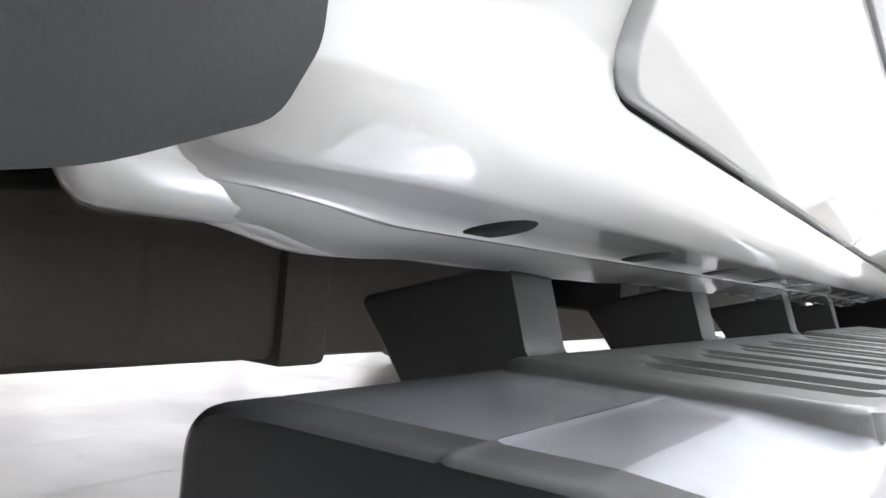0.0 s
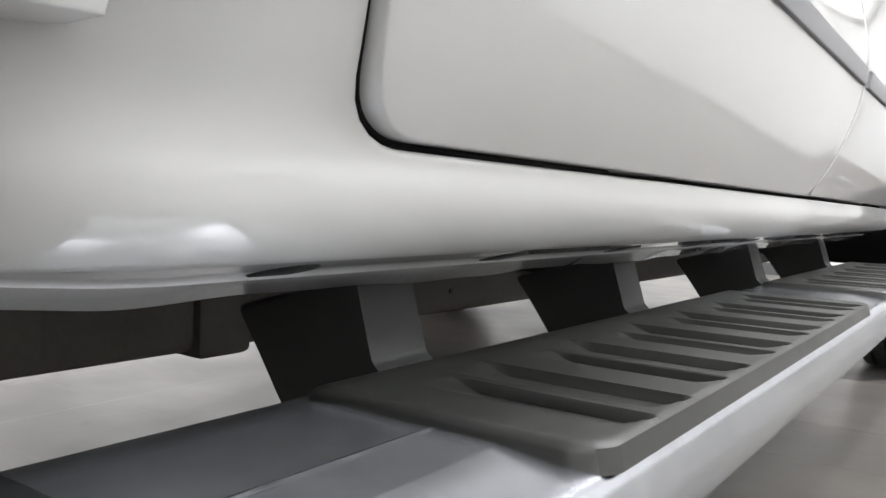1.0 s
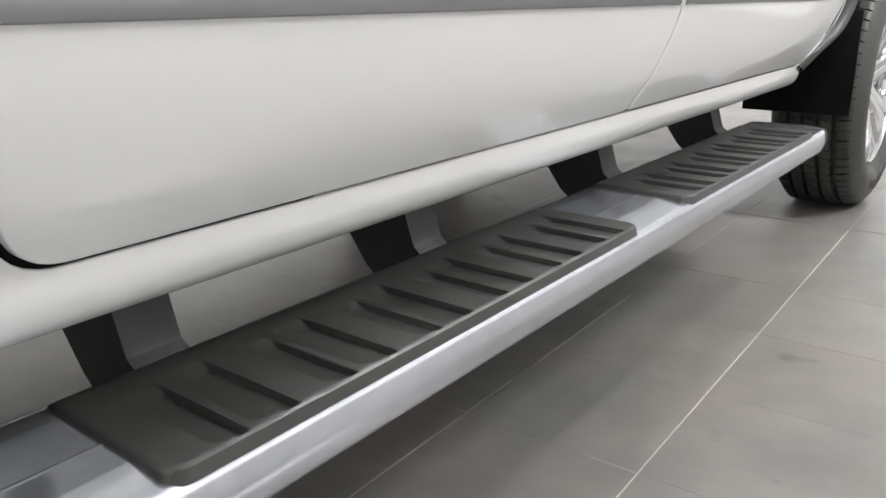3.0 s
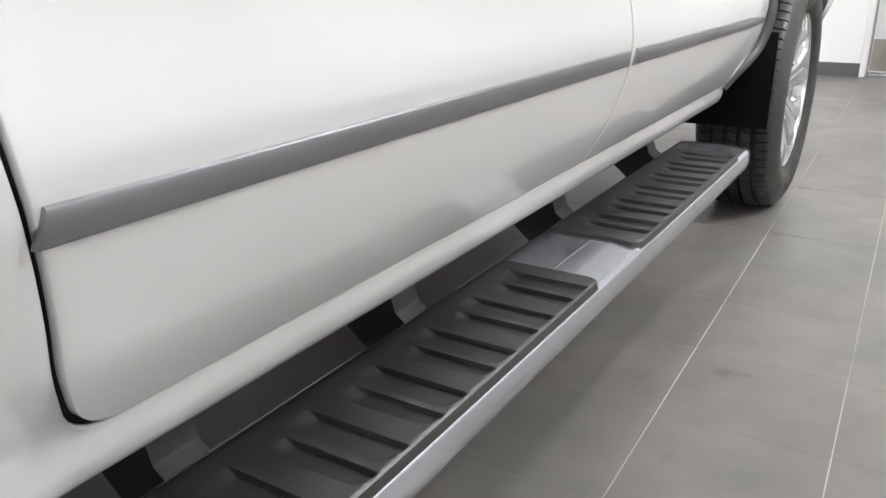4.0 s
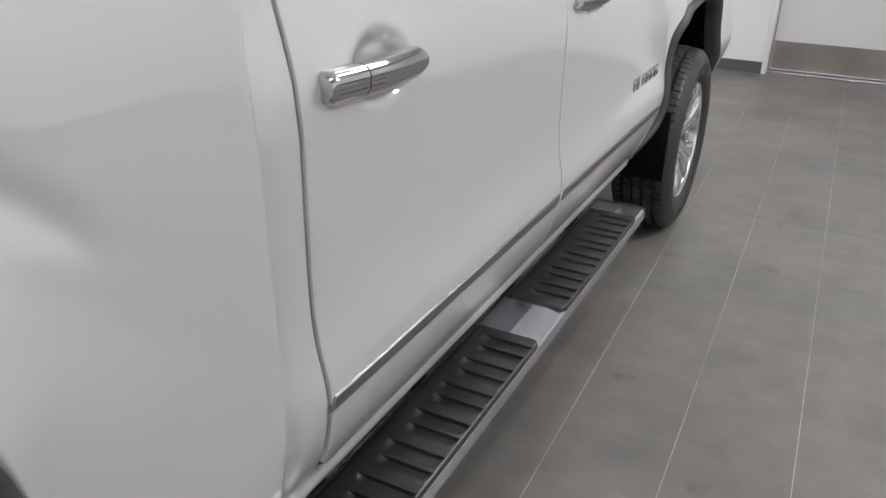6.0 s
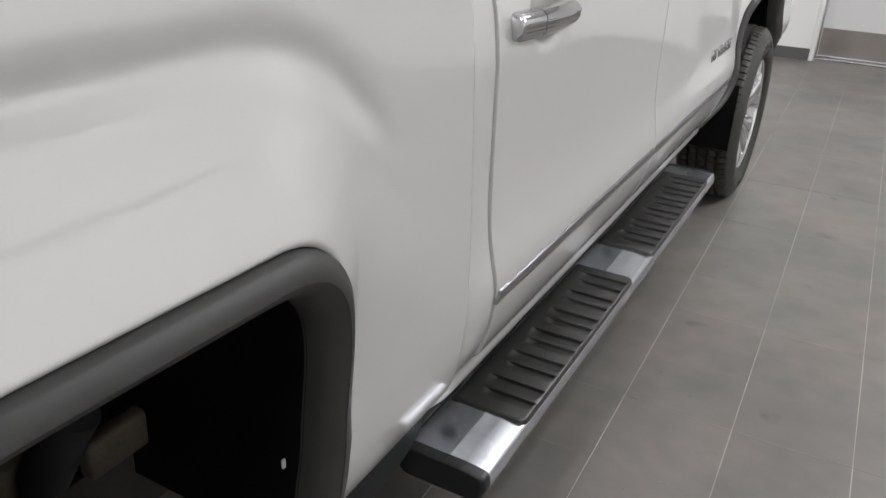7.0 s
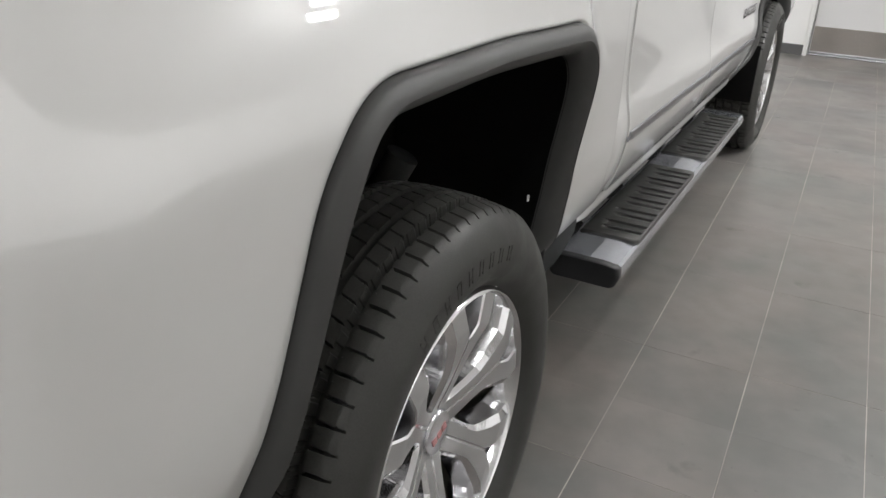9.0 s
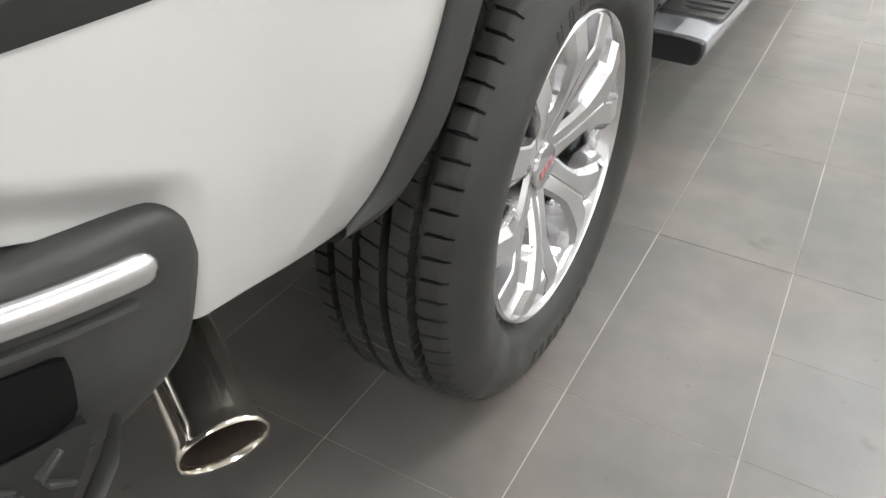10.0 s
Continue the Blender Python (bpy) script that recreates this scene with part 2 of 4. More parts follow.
def panel(name, P, parent, mat=None, label="", lip=0.030, edge=0.0016):
    """A body panel from a grid of points, whose rim is rolled over towards the inside (-x)."""
    n, m = P.shape[:2]
    verts = [p for row in P for p in row]
    faces = grid_faces(n, m)
    ring = [(i, 0) for i in range(n)] + [(n - 1, j) for j in range(1, m)] + [(i, m - 1) for i in range(n - 2, -1, -1)] + [(0, j) for j in range(m - 2, 0, -1)]
    idx = [i * m + j for i, j in ring]
    loop = np.array([verts[k] for k in idx])
    prev, nxt = np.roll(loop, 1, axis=0), np.roll(loop, -1, axis=0)
    tang = nxt - prev
    area = 0.5 * np.sum(loop[:, 1] * np.roll(loop[:, 2], -1) - np.roll(loop[:, 1], -1) * loop[:, 2])
    out = np.stack([np.zeros(len(loop)), tang[:, 2], -tang[:, 1]], axis=1)
    out /= np.maximum(np.linalg.norm(out, axis=1), 1e-9)[:, None]
    if area < 0:
        out = -out
    last = idx
    for dx, do in ((-edge * 0.3, edge * 0.7), (-edge, edge), (-lip, edge)):
        start = len(verts)
        verts += [p for p in loop + np.array([dx, 0, 0]) + out * do]
        cur = list(range(start, start + len(idx)))
        for k in range(len(idx)):
            faces.append((last[k], last[(k + 1) % len(idx)], cur[(k + 1) % len(idx)], cur[k]))
        last = cur
    ob = mesh_object(name, verts, faces, mat or PAINT, parent, label)
    bm = bmesh.new()
    bm.from_mesh(ob.data)
    bmesh.ops.recalc_face_normals(bm, faces=bm.faces)
    bm.to_mesh(ob.data)
    bm.free()
    ob.data.shade_smooth()
    ob.data.set_sharp_from_angle(angle=radians(50))
    return ob


def revolve(profile, n, axis_x=True):
    V = np.zeros((n, len(profile), 3))
    for i in range(n):
        c, s = math.cos(2 * math.pi * i / n), math.sin(2 * math.pi * i / n)
        for j, (a, r) in enumerate(profile):
            V[i, j] = (a, r * c, r * s)
    return V.reshape(-1, 3), grid_faces(n, len(profile), wrap_n=True)


# ---------- the room ----------
GRID, GX, GY, GA = 0.305, 1.075, 2.382, radians(1.0)
floor = mesh_object("floor", [(-6, -6, -0.0006), (8.0, -6, -0.0006), (8.0, 9, -0.0006), (-6, 9, -0.0006)], [(0, 1, 2, 3)], GROUT)
tagged(floor, "dark grey square ceramic floor tiles with pale grout", "floor", kind="structure")
def slab(name, x0, x1, y0, y1, z0, z1, mat, label, category):
    bm = bmesh.new()
    box(bm, x0, x1, y0, y1, z0, z1)
    return tagged(part(name, bm, mat, None, smooth=False), label, category, kind="structure")


slab("wall_north", -4.2, 0.962, 7.31, 7.62, 0, 3.4, WALL, "plain white painted showroom wall", "wall")
slab("wall_end", -4.2, 8.0, 7.62, 7.8, 0, 3.4, WALL, "plain white painted wall", "wall")
slab("wall_east", 7.8, 8.0, -6, 7.62, 0, 3.4, WALL, "plain white painted showroom wall", "wall")
slab("wall_south", -4.2, 8.0, -6.2, -6, 0, 3.4, WALL, "plain white painted showroom wall", "wall")
slab("ceiling", -4.2, 8.0, -6.2, 7.8, 3.4, 3.6, CEIL, "white showroom ceiling", "ceiling")
slab("baseboard", -4.0, 0.948, 7.296, 7.31, 0, 0.095, BASE, "dark grey vinyl baseboard", "baseboard")

# the door in its recess: jamb, leaf, steel kick plate and threshold
bm = bmesh.new()
box(bm, 0.948, 0.985, 7.285, 7.62, 0, 2.2, 0.003)
box(bm, 1.985, 2.022, 7.285, 7.62, 0, 2.2, 0.003)
box(bm, 0.985, 1.985, 7.285, 7.62, 2.16, 2.2, 0.003)
tagged(part("door_frame", bm, WALL, None), "white painted door frame", "door frame", kind="structure")
slab("wall_north_east", 2.022, 7.8, 7.31, 7.62, 0, 3.4, WALL, "plain white painted showroom wall", "wall")
slab("wall_over_door", 0.962, 2.022, 7.31, 7.62, 2.2, 3.4, WALL, "plain white painted wall over the door", "wall")
bm = bmesh.new()
box(bm, 0.992, 1.978, 7.46, 7.50, 0.018, 2.15, 0.003)
door_leaf = tagged(part("door_1", bm, DOOR_WHITE, None), "closed white door with a steel kick plate", "door", kind="structure")
bm = bmesh.new()
box(bm, 1.0, 1.97, 7.4565, 7.46, 0.03, 0.258, 0.001, 1)
part("kick_plate", bm, STEEL, door_leaf, "brushed steel kick plate")
bm = bmesh.new()
box(bm, 0.986, 1.984, 7.38, 7.50, 0.0, 0.012, 0.003)
part("threshold", bm, ALU, door_leaf, "bright metal threshold")
bm = bmesh.new()
box(bm, 0.555, 0.627, 7.304, 7.31, 0.43, 0.545, 0.003)
outlet = tagged(part("wall_outlet", bm, DOOR_WHITE, None), "white double power outlet on the wall", "outlet")
for z in (0.462, 0.513):
    bm = bmesh.new()
    box(bm, 0.574, 0.608, 7.302, 7.3045, z - 0.014, z + 0.014, 0.004)
    part("socket", bm, WALL, outlet)

# glazed front on the far side of the truck: frame, panes and daylight beyond
bm = bmesh.new()
for y in np.arange(-6, 7.7, 1.9):
    box(bm, -4.08, -4.0, y - 0.03, y + 0.03, 0.1, 3.0, 0.004)
for z in (0.1, 3.0):
    box(bm, -4.08, -4.0, -6, 7.62, z - 0.04, z + 0.04, 0.004)
box(bm, -4.1, -4.0, -6, 7.62, 3.04, 3.4)
box(bm, -4.1, -4.0, -6, 7.62, 0, 0.06)
tagged(part("window_1", bm, BASE, None), "tall dark-framed showroom windows", "window", kind="structure")
SKY = bpy.data.materials.new("daylight")
SKY.use_nodes = True
SKY.node_tree.nodes.remove(SKY.node_tree.nodes["Principled BSDF"])
em = SKY.node_tree.nodes.new("ShaderNodeEmission")
em.inputs[0].default_value, em.inputs[1].default_value = (1.0, 0.965, 0.935, 1), 3.0
SKY.node_tree.links.new(em.outputs[0], SKY.node_tree.nodes["Material Output"].inputs[0])
backdrop = mesh_object("backdrop", [(-7, -12, -1), (-7, 13, -1), (-7, 13, 8), (-7, -12, 8)], [(0, 1, 2, 3)], SKY, smooth=False)
tagged(backdrop, "bright daylight outside the windows", "backdrop", kind="structure")

# ceiling luminaires, also for the added wall-facing fill lamps
def luminaire(x, y, rx, ry):
    ob = tagged(empty("ceiling_light", pose(x, y, 3.4, rx, ry, 90 if rx else 0)), "long white ceiling light with a slim frame, switched on; the wall-facing ones are added fill", "ceiling light", group="ceiling lights")
    top = 0.0 if rx == ry else -0.02
    bm = bmesh.new()
    for a0, a1, b0, b1 in ((-0.19, 0.19, -0.79, -0.755), (-0.19, 0.19, 0.755, 0.79), (-0.19, -0.155, -0.755, 0.755), (0.155, 0.19, -0.755, 0.755)):
        box(bm, a0, a1, b0, b1, -0.045 + top * 3, top, 0.004)
    part("frame", bm, CEIL, ob)
    bm = bmesh.new()
    box(bm, -0.155, 0.155, -0.755, 0.755, -0.03, -0.022)
    part("diffuser", bm, CEIL, ob)
    return ob


for lx, ly, rx, ry, power in LAMPS:
    luminaire(lx, ly, rx, ry)

# ---------- the truck ----------
truck = tagged(empty("pickup_truck", pose(0, 0, 0)), "white crew cab pickup truck with chrome trim, parked on the tiles", "truck")

# side surface: x over z, for doors, rocker and bed
DOOR_X = smooth_curve([(0.44, 0.915), (0.49, 0.942), (0.525, 0.962), (0.56, 0.977), (0.600, 0.9880), (0.640, 0.9965), (0.680, 1.0015), (0.710, 1.0005), (0.735, 0.9960), (0.765, 0.9895), (0.795, 0.9848), (0.830, 0.9820), (0.870, 0.9806), (0.91, 0.9800), (1.09, 0.9803), (1.16, 0.9740), (1.22, 0.960), (1.30, 0.938), (1.46, 0.89)], 0.014)
ROCK_X = smooth_curve([(0.430, 0.907), (0.437, 0.921), (0.448, 0.931), (0.466, 0.938), (0.487, 0.938), (0.505, 0.943), (0.525, 0.955), (0.56, 0.972), (0.600, 0.9840), (0.640, 0.9925), (0.680, 0.9975), (0.710, 0.9965), (0.735, 0.9920), (0.765, 0.9855), (0.795, 0.9808), (0.830, 0.9780), (0.870, 0.9766), (0.91, 0.9760), (1.09, 0.9763), (1.16, 0.9700), (1.22, 0.956), (1.30, 0.934), (1.46, 0.886)], 0.006)
BED_X = smooth_curve([(0.47, 0.938), (0.51, 0.960), (0.55, 0.977), (0.60, 0.987), (0.68, 0.996), (0.80, 0.996), (1.0, 0.991), (1.10, 0.988), (1.18, 0.982), (1.25, 0.977), (1.30, 0.970), (1.36, 0.954), (1.46, 0.915)], 0.014)
Z_TOP = 1.46
HANDLES = (1.171, 2.216)


def door_side(y, z):
    """The doors' skin, with a hand scoop behind each handle."""
    x = DOOR_X(z)
    for yh in HANDLES:
        d = np.hypot((y - yh - 0.03) / 0.092, (z - 1.145) / 0.062)
        x = x - 0.020 * (1 - sstep(0.45, 1.0, d))
    return x


def rounded_row(z, z0, r):
    """How far a panel's edge draws back at height z, above a bottom corner of radius r at z0."""
    h = np.clip((np.asarray(z, float) - z0) / r, 0, 1)
    return r * (1 - np.sqrt(np.clip(1 - (1 - h) ** 2, 0, 1)))


def shut_line(y, z_low, gap=0.0):
    """The rear door's rear and lower edge in y and z: upright, slanting forward low down, then level."""
    return rounded([(y, Z_TOP), (y, 0.72), (y + 0.017, 0.56), (y + 0.040, z_low), (y + 0.32, z_low), (3.0, z_low)], [0, 0.4, 0.1, 0.075, 0, 0], step=0.005)


def door_panel(name, y_rear, y_front, z0, r_front, lean):
    z = np.r_[z0 + 0.12 * np.linspace(0, 1, 26) ** 1.8, np.linspace(z0 + 0.13, Z_TOP, 96)]
    P = np.zeros((len(z), 150, 3))
    edge = shut_line(y_rear, z0)
    edge = edge[edge[:, 1] > z0 + 0.0004][::-1]
    edge = np.vstack([(edge[0, 0] + 0.012, z0), edge])
    for i, zz in enumerate(z):
        a = float(np.interp(zz, edge[:, 1], edge[:, 0]))
        b = y_front - rounded_row(zz, z0, r_front) - lean * float(sstep(0.66, z0 - 0.05, zz))
        y = np.linspace(a, b, 150)
        P[i, :, 1], P[i, :, 2], P[i, :, 0] = y, zz, door_side(y, zz)
    return panel(name, P, truck)


rear_door = door_panel("rear_door", 0.9965, 2.026, 0.4965, 0.02, 0.07)


def front_door_panel():
    z0 = 0.497
    z = np.r_[z0 + 0.12 * np.linspace(0, 1, 26) ** 1.8, np.linspace(z0 + 0.13, Z_TOP, 96)]
    P = np.zeros((len(z), 150, 3))
    for i, zz in enumerate(z):
        a = 2.0335 - 0.07 * float(sstep(0.66, z0 - 0.05, zz)) + rounded_row(zz, z0, 0.008)
        b = 3.165 - 0.20 * float(sstep(0.72, 0.46, zz))
        y = np.linspace(a, b, 150)
        P[i, :, 1], P[i, :, 2], P[i, :, 0] = y, zz, door_side(y, zz)
    return panel("front_door", P, truck)


front_door = front_door_panel()


def cab_side():
    """The cab's rear corner and the rocker under the doors, in one pressing."""
    inner = shut_line(0.9882, 0.489)
    outer = rounded([(0.858, Z_TOP), (0.858, 0.437), (3.0, 0.437)], [0, 0.025, 0])
    n = 260
    d_in = np.r_[np.linspace(0, 1, 90, endpoint=False) * 0.38, 0.38 + 0.62 * np.linspace(0, 1, 170)]
    def at(line):
        seg = np.r_[0, np.cumsum(np.linalg.norm(np.diff(line, axis=0), axis=1))]
        corner = Z_TOP - 0.46
        total = seg[-1]
        s = np.where(d_in < 0.38, d_in / 0.38 * corner, corner + (d_in - 0.38) / 0.62 * (total - corner))
        return np.stack([np.interp(s, seg, line[:, k]) for k in (0, 1)], axis=1)
    A, B = at(inner), at(outer)
    rows = 26
    P = np.zeros((n, rows + 8, 3))
    for j in range(rows):
        f = j / (rows - 1)
        yz = A * (1 - f) + B * f
        x = ROCK_X(yz[:, 1])
        back = np.clip((0.970 - yz[:, 0]) / 0.112, 0, 1)
        x = x - 0.075 * (1 - np.sqrt(1 - back ** 2 * 0.98))
        P[:, j] = np.stack([x, yz[:, 0], yz[:, 1]], axis=1)
    for k, (dx, dz) in enumerate(((-0.004, -0.001), (-0.024, -0.0060), (-0.041, -0.0100), (-0.0425, -0.0125), (-0.0465, -0.0130), (-0.049, -0.0118), (-0.076, -0.0260), (-0.082, -0.0245))):
        full = 0.45 + 0.55 * sstep(0.86, 0.985, P[:, rows - 1, 1])
        P[:, rows + k] = P[:, rows - 1] + np.outer(full, (dx, 0, 0)) + np.outer((1 - sstep(0.5, 0.62, P[:, rows - 1, 2])) * full, (0, 0, dz))
    wave = 0.0012 * np.sin(21 * P[:, 0, 1]) + 0.0005 * np.sin(67 * P[:, 0, 1])
    P[:, rows + 6, 2] += wave
    P[:, rows + 7, 2] += wave
    return panel("cab_side", P, truck, lip=0.02, edge=0.002)


cab_side()


def door_seal(line):
    """The dark rubber seal in a door's shut line, set shallow so its black gives the gap's shade."""
    L = resample(line, 160)
    t = np.gradient(L, axis=0)
    nrm = np.stack([-t[:, 1], t[:, 0]], axis=1) / np.linalg.norm(t, axis=1)[:, None]
    P = np.zeros((160, 3, 3))
    for j, (k, dx) in enumerate(((-0.009, -0.010), (0.0005, -0.0028), (0.009, -0.010))):
        q = L + nrm * k
        P[:, j] = np.stack([ROCK_X(q[:, 1]) + dx, q[:, 0], q[:, 1]], axis=1)
    return mesh_object("door_seal", P.reshape(-1, 3), grid_faces(160, 3), WELL, truck, "black rubber door seal, set shallow for the gap's shade")


door_seal(shut_line(0.992, 0.492)[:-1])
door_seal(np.array([(2.030 - 0.07 * float(sstep(0.66, 0.452, z)), z) for z in np.linspace(Z_TOP, 0.503, 60)]))
door_seal(np.array([(3.169 - 0.20 * float(sstep(0.72, 0.46, z)), z) for z in np.linspace(Z_TOP, 0.52, 60)]))
bm = bmesh.new()
box(bm, 0.60, 0.845, 0.885, 0.93, 0.43, 1.40, 0.012)
part("cab_rear_panel", bm, WELL, truck)
bm = bmesh.new()
box(bm, 0.78, 0.868, 0.826, 0.95, 0.418, 0.475, 0.018, 4)
for v in bm.verts:
    v.co.y += max(0.0, 0.868 - v.co.x) * 0.62
part("cab_corner", bm, PAINT, truck, "white painted underside of the cab's corner")
for k in range(9):
    bm = bmesh.new()
    bmesh.ops.create_cone(bm, cap_ends=True, segments=24, radius1=0.020, radius2=0.0175, depth=0.0016, matrix=Matrix.Translation((0.889, 1.038 + 0.2085 * k, 0.4298)) @ Euler((0, radians(166.3), 0)).to_matrix().to_4x4())
    part("drain_plug", bm, BLACK, truck)


def split_line(line, cuts, counts):
    """The line cut at the points nearest to the given ones, each stretch resampled to its own count."""
    ids = [0] + [int(np.argmin(np.linalg.norm(line - np.array(c), axis=1))) for c in cuts] + [len(line) - 1]
    out = [resample(line[a:b + 1], n + 1)[:-1] for a, b, n in zip(ids, ids[1:], counts)]
    return np.vstack(out + [line[-1:]])


def arch_panel(name, arch, outline, surface, arch_cuts, outline_cuts, counts=(140, 180, 140), rows=80):
    """A wing: the sheet between the wheel opening and the panel's outline."""
    A, B = split_line(resample(arch, 900), arch_cuts, counts), split_line(resample(outline, 1400), outline_cuts, counts)
    n = len(A)
    P = np.zeros((n, rows, 3))
    for j in range(rows):
        f = (j / (rows - 1)) ** 1.2
        yz = A * (1 - f) + B * f
        P[:, j, 1], P[:, j, 2] = yz[:, 0], yz[:, 1]
        roll = 0.004 * max(0.0, 1 - j / 2) ** 2
        P[:, j, 0] = surface(yz[:, 0], yz[:, 1]) - roll
    return panel(name, P, truck)


ARCH = rounded([(-0.512, 0.545), (-0.474, 0.578), (-0.333, 1.026), (0.08, 1.031), (0.470, 1.020), (0.512, 0.86), (0.545, 0.67), (0.548, 0.500)], [0, 0.11, 0.19, 2.5, 0.105, 0.5, 0.3, 0])
ARCH_IN = rounded([(-0.530, 0.532), (-0.455, 0.537), (-0.288, 0.972), (0.06, 0.978), (0.428, 0.963), (0.460, 0.84), (0.476, 0.70), (0.466, 0.49)], [0, 0.07, 0.125, 2.5, 0.075, 0.5, 0.3, 0])


def bed_side_x(y, z):
    y, z = np.asarray(y, float), np.asarray(z, float)
    x = BED_X(z)
    # blister round the wheel opening, with a soft shoulder on top and a rounded front end
    qy, qz = np.abs(y + 0.06) - 0.60, z - 1.075
    qy = qy * np.where(qy > 0, 0.42 + 0.58 * sstep(0.85, 1.06, z), 1.0)
    qy, qz = qy + 0.14, qz + 0.14
    d = np.hypot(np.maximum(qy, 0), np.maximum(qz, 0)) + np.minimum(np.maximum(qy, qz), 0) - 0.14
    low = 0.18 * sstep(0.25, 0.6, y)
    rear = 1 - 0.34 * sstep(-0.05, -0.50, y) * sstep(1.02, 0.68, z)
    x = x + 0.059 * rear * (1 - sstep(-0.11, 0.120, d)) * sstep(0, 1, (z - 0.46 - low) / (0.30 + 0.4 * low)) - 0.009 * np.exp(-((d - 0.135) / 0.024) ** 2) * sstep(1.03, 1.12, z)
    # pressed recess over the bumper's end
    lip = 0.715 + 0.32 * (-0.745 - y)
    x = x - 0.022 * sstep(0.012, -0.03, z - lip) * sstep(-0.715, -0.755, y)
    # the panel rolls in at the rear corner and at its front edge
    back = np.clip((-0.72 - y) / 0.42, 0, 1)
    x = x - 0.10 * back ** 2.2
    front = np.clip((y - 0.888) / 0.02, 0, 1)
    return x - 0.012 * front ** 2


bed_outline = rounded([(-0.785, 0.577), (-0.79, 0.690), (-1.12, 0.79), (-1.12, Z_TOP), (0.900, Z_TOP), (0.900, 0.519)], [0, 0.02, 0.02, 0.02, 0.02, 0])
arch_panel("bed_side", ARCH, bed_outline, bed_side_x, ((-0.30, 0.985), (0.43, 1.005)), ((-1.10, Z_TOP), (0.89, Z_TOP)))

F_ARCH = rounded([(2.965, 0.49), (3.13, 0.60), (3.215, 0.93), (3.30, 1.0), (3.645, 1.03), (4.02, 0.99), (4.14, 0.55)], [0, 0.12, 0.2, 0.1, 0.6, 0.12, 0])
F_ARCH_IN = rounded([(3.02, 0.47), (3.175, 0.59), (3.25, 0.91), (3.33, 0.965), (3.645, 0.99), (3.99, 0.95), (4.10, 0.55)], [0, 0.12, 0.2, 0.1, 0.6, 0.12, 0])


def fender_x(y, z):
    return DOOR_X(z) + 0.035 * sstep(3.17, 3.27, y) * sstep(0.5, 0.8, z) * (1 - sstep(1.1, 1.24, z))


f_outline = rounded([(2.955, 0.488), (3.10, 0.575), (3.172, 0.74), (3.172, Z_TOP), (4.5, Z_TOP), (4.5, 0.55)], [0, 0.1, 0.1, 0.0, 0.05, 0])
arch_panel("front_fender", F_ARCH, f_outline, fender_x, ((3.27, 0.98), (4.0, 0.97)), ((3.172, Z_TOP), (4.48, Z_TOP)))


def flare(name, outer, inner, surface, deep, n=220):
    """A plastic arch flare: a band with a raised outer edge, a fine step and an edge rolled into the wheel well."""
    A, B = resample(outer, n), resample(inner, n)
    rows = ((0.04, -0.020), (0.04, -0.001), (0.048, 0.0045), (0.07, 0.0085), (0.10, 0.0115), (0.34, 0.0200), (0.50, 0.0212), (0.505, 0.0198), (0.53, 0.0194), (0.80, 0.0062), (0.90, -0.0036), (0.97, -0.0150), (1.0, -deep))
    P = np.zeros((n, len(rows), 3))
    base = surface(A[:, 0], A[:, 1])
    thin = 0.25 + 0.75 * sstep(0, 22, np.arange(n)) * sstep(0, 10, n - 1 - np.arange(n))
    for j, (f, dx) in enumerate(rows):
        yz = A * (1 - f) + B * f
        P[:, j] = np.stack([base + (dx * thin if dx > 0 else dx), yz[:, 0], yz[:, 1]], axis=1)
    return mesh_object(name, P.reshape(-1, 3), grid_faces(n, len(rows)), FLARE, truck, "dark grey plastic wheel arch flare")


flare("wheel_flare", ARCH, ARCH_IN, bed_side_x, 0.030)
flare("wheel_flare", F_ARCH, F_ARCH_IN, fender_x, 0.05)


def liner(path, outer, surface, x0, deep):
    """The black shell of a wheel well, following the opening from the flare's inner edge inwards."""
    A, out = resample(path, 120)[6:], resample(outer, 120)[6:]
    x1 = surface(out[:, 0], out[:, 1]) - deep
    c = A.mean(axis=0)
    A2 = c + (A - c) * 1.03
    rows = ((x1 + 0.004, A), (x1 - 0.03, A2), ((x0 + x1) / 2, A2), (x1 * 0 + x0, A2))
    P = np.stack([np.stack([xx, a[:, 0], a[:, 1]], axis=1) for xx, a in rows], axis=1)
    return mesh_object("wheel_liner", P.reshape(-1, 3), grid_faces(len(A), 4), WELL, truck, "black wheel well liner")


liner(ARCH_IN, ARCH, bed_side_x, 0.62, 0.030)
liner(F_ARCH_IN, F_ARCH, fender_x, 0.55, 0.05)
bm = bmesh.new()
box(bm, 0.52, 0.55, 3.0, 4.2, 0.45, 1.05, 0.004)
part("well_wall", bm, WELL, truck)

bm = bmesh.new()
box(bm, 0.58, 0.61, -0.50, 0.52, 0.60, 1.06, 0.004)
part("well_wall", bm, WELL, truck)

# hanger and bracket take the lightened tan as their reflected light
for x0, x1, y0, y1, z0, z1, mat, name, label in ((0.63, 0.66, 0.38, 0.58, 0.55, 0.615, LIT_TAN, "spring_hanger", "waxed steel spring hanger, its tan lightened for caught light"), (0.62, 0.66, 0.24, 0.37, 0.60, 0.66, LIT_TAN, "frame_bracket", "waxed steel bracket, its tan lightened for caught light"), (0.945, 0.949, 0.464, 0.470, 0.648, 0.662, CEIL, "liner_clip", "pale plastic liner clip")):
    bm = bmesh.new()
    box(bm, x0, x1, y0, y1, z0, z1, min(0.012, (x1 - x0) * 0.3), 3)
    part(name, bm, mat, truck, label)
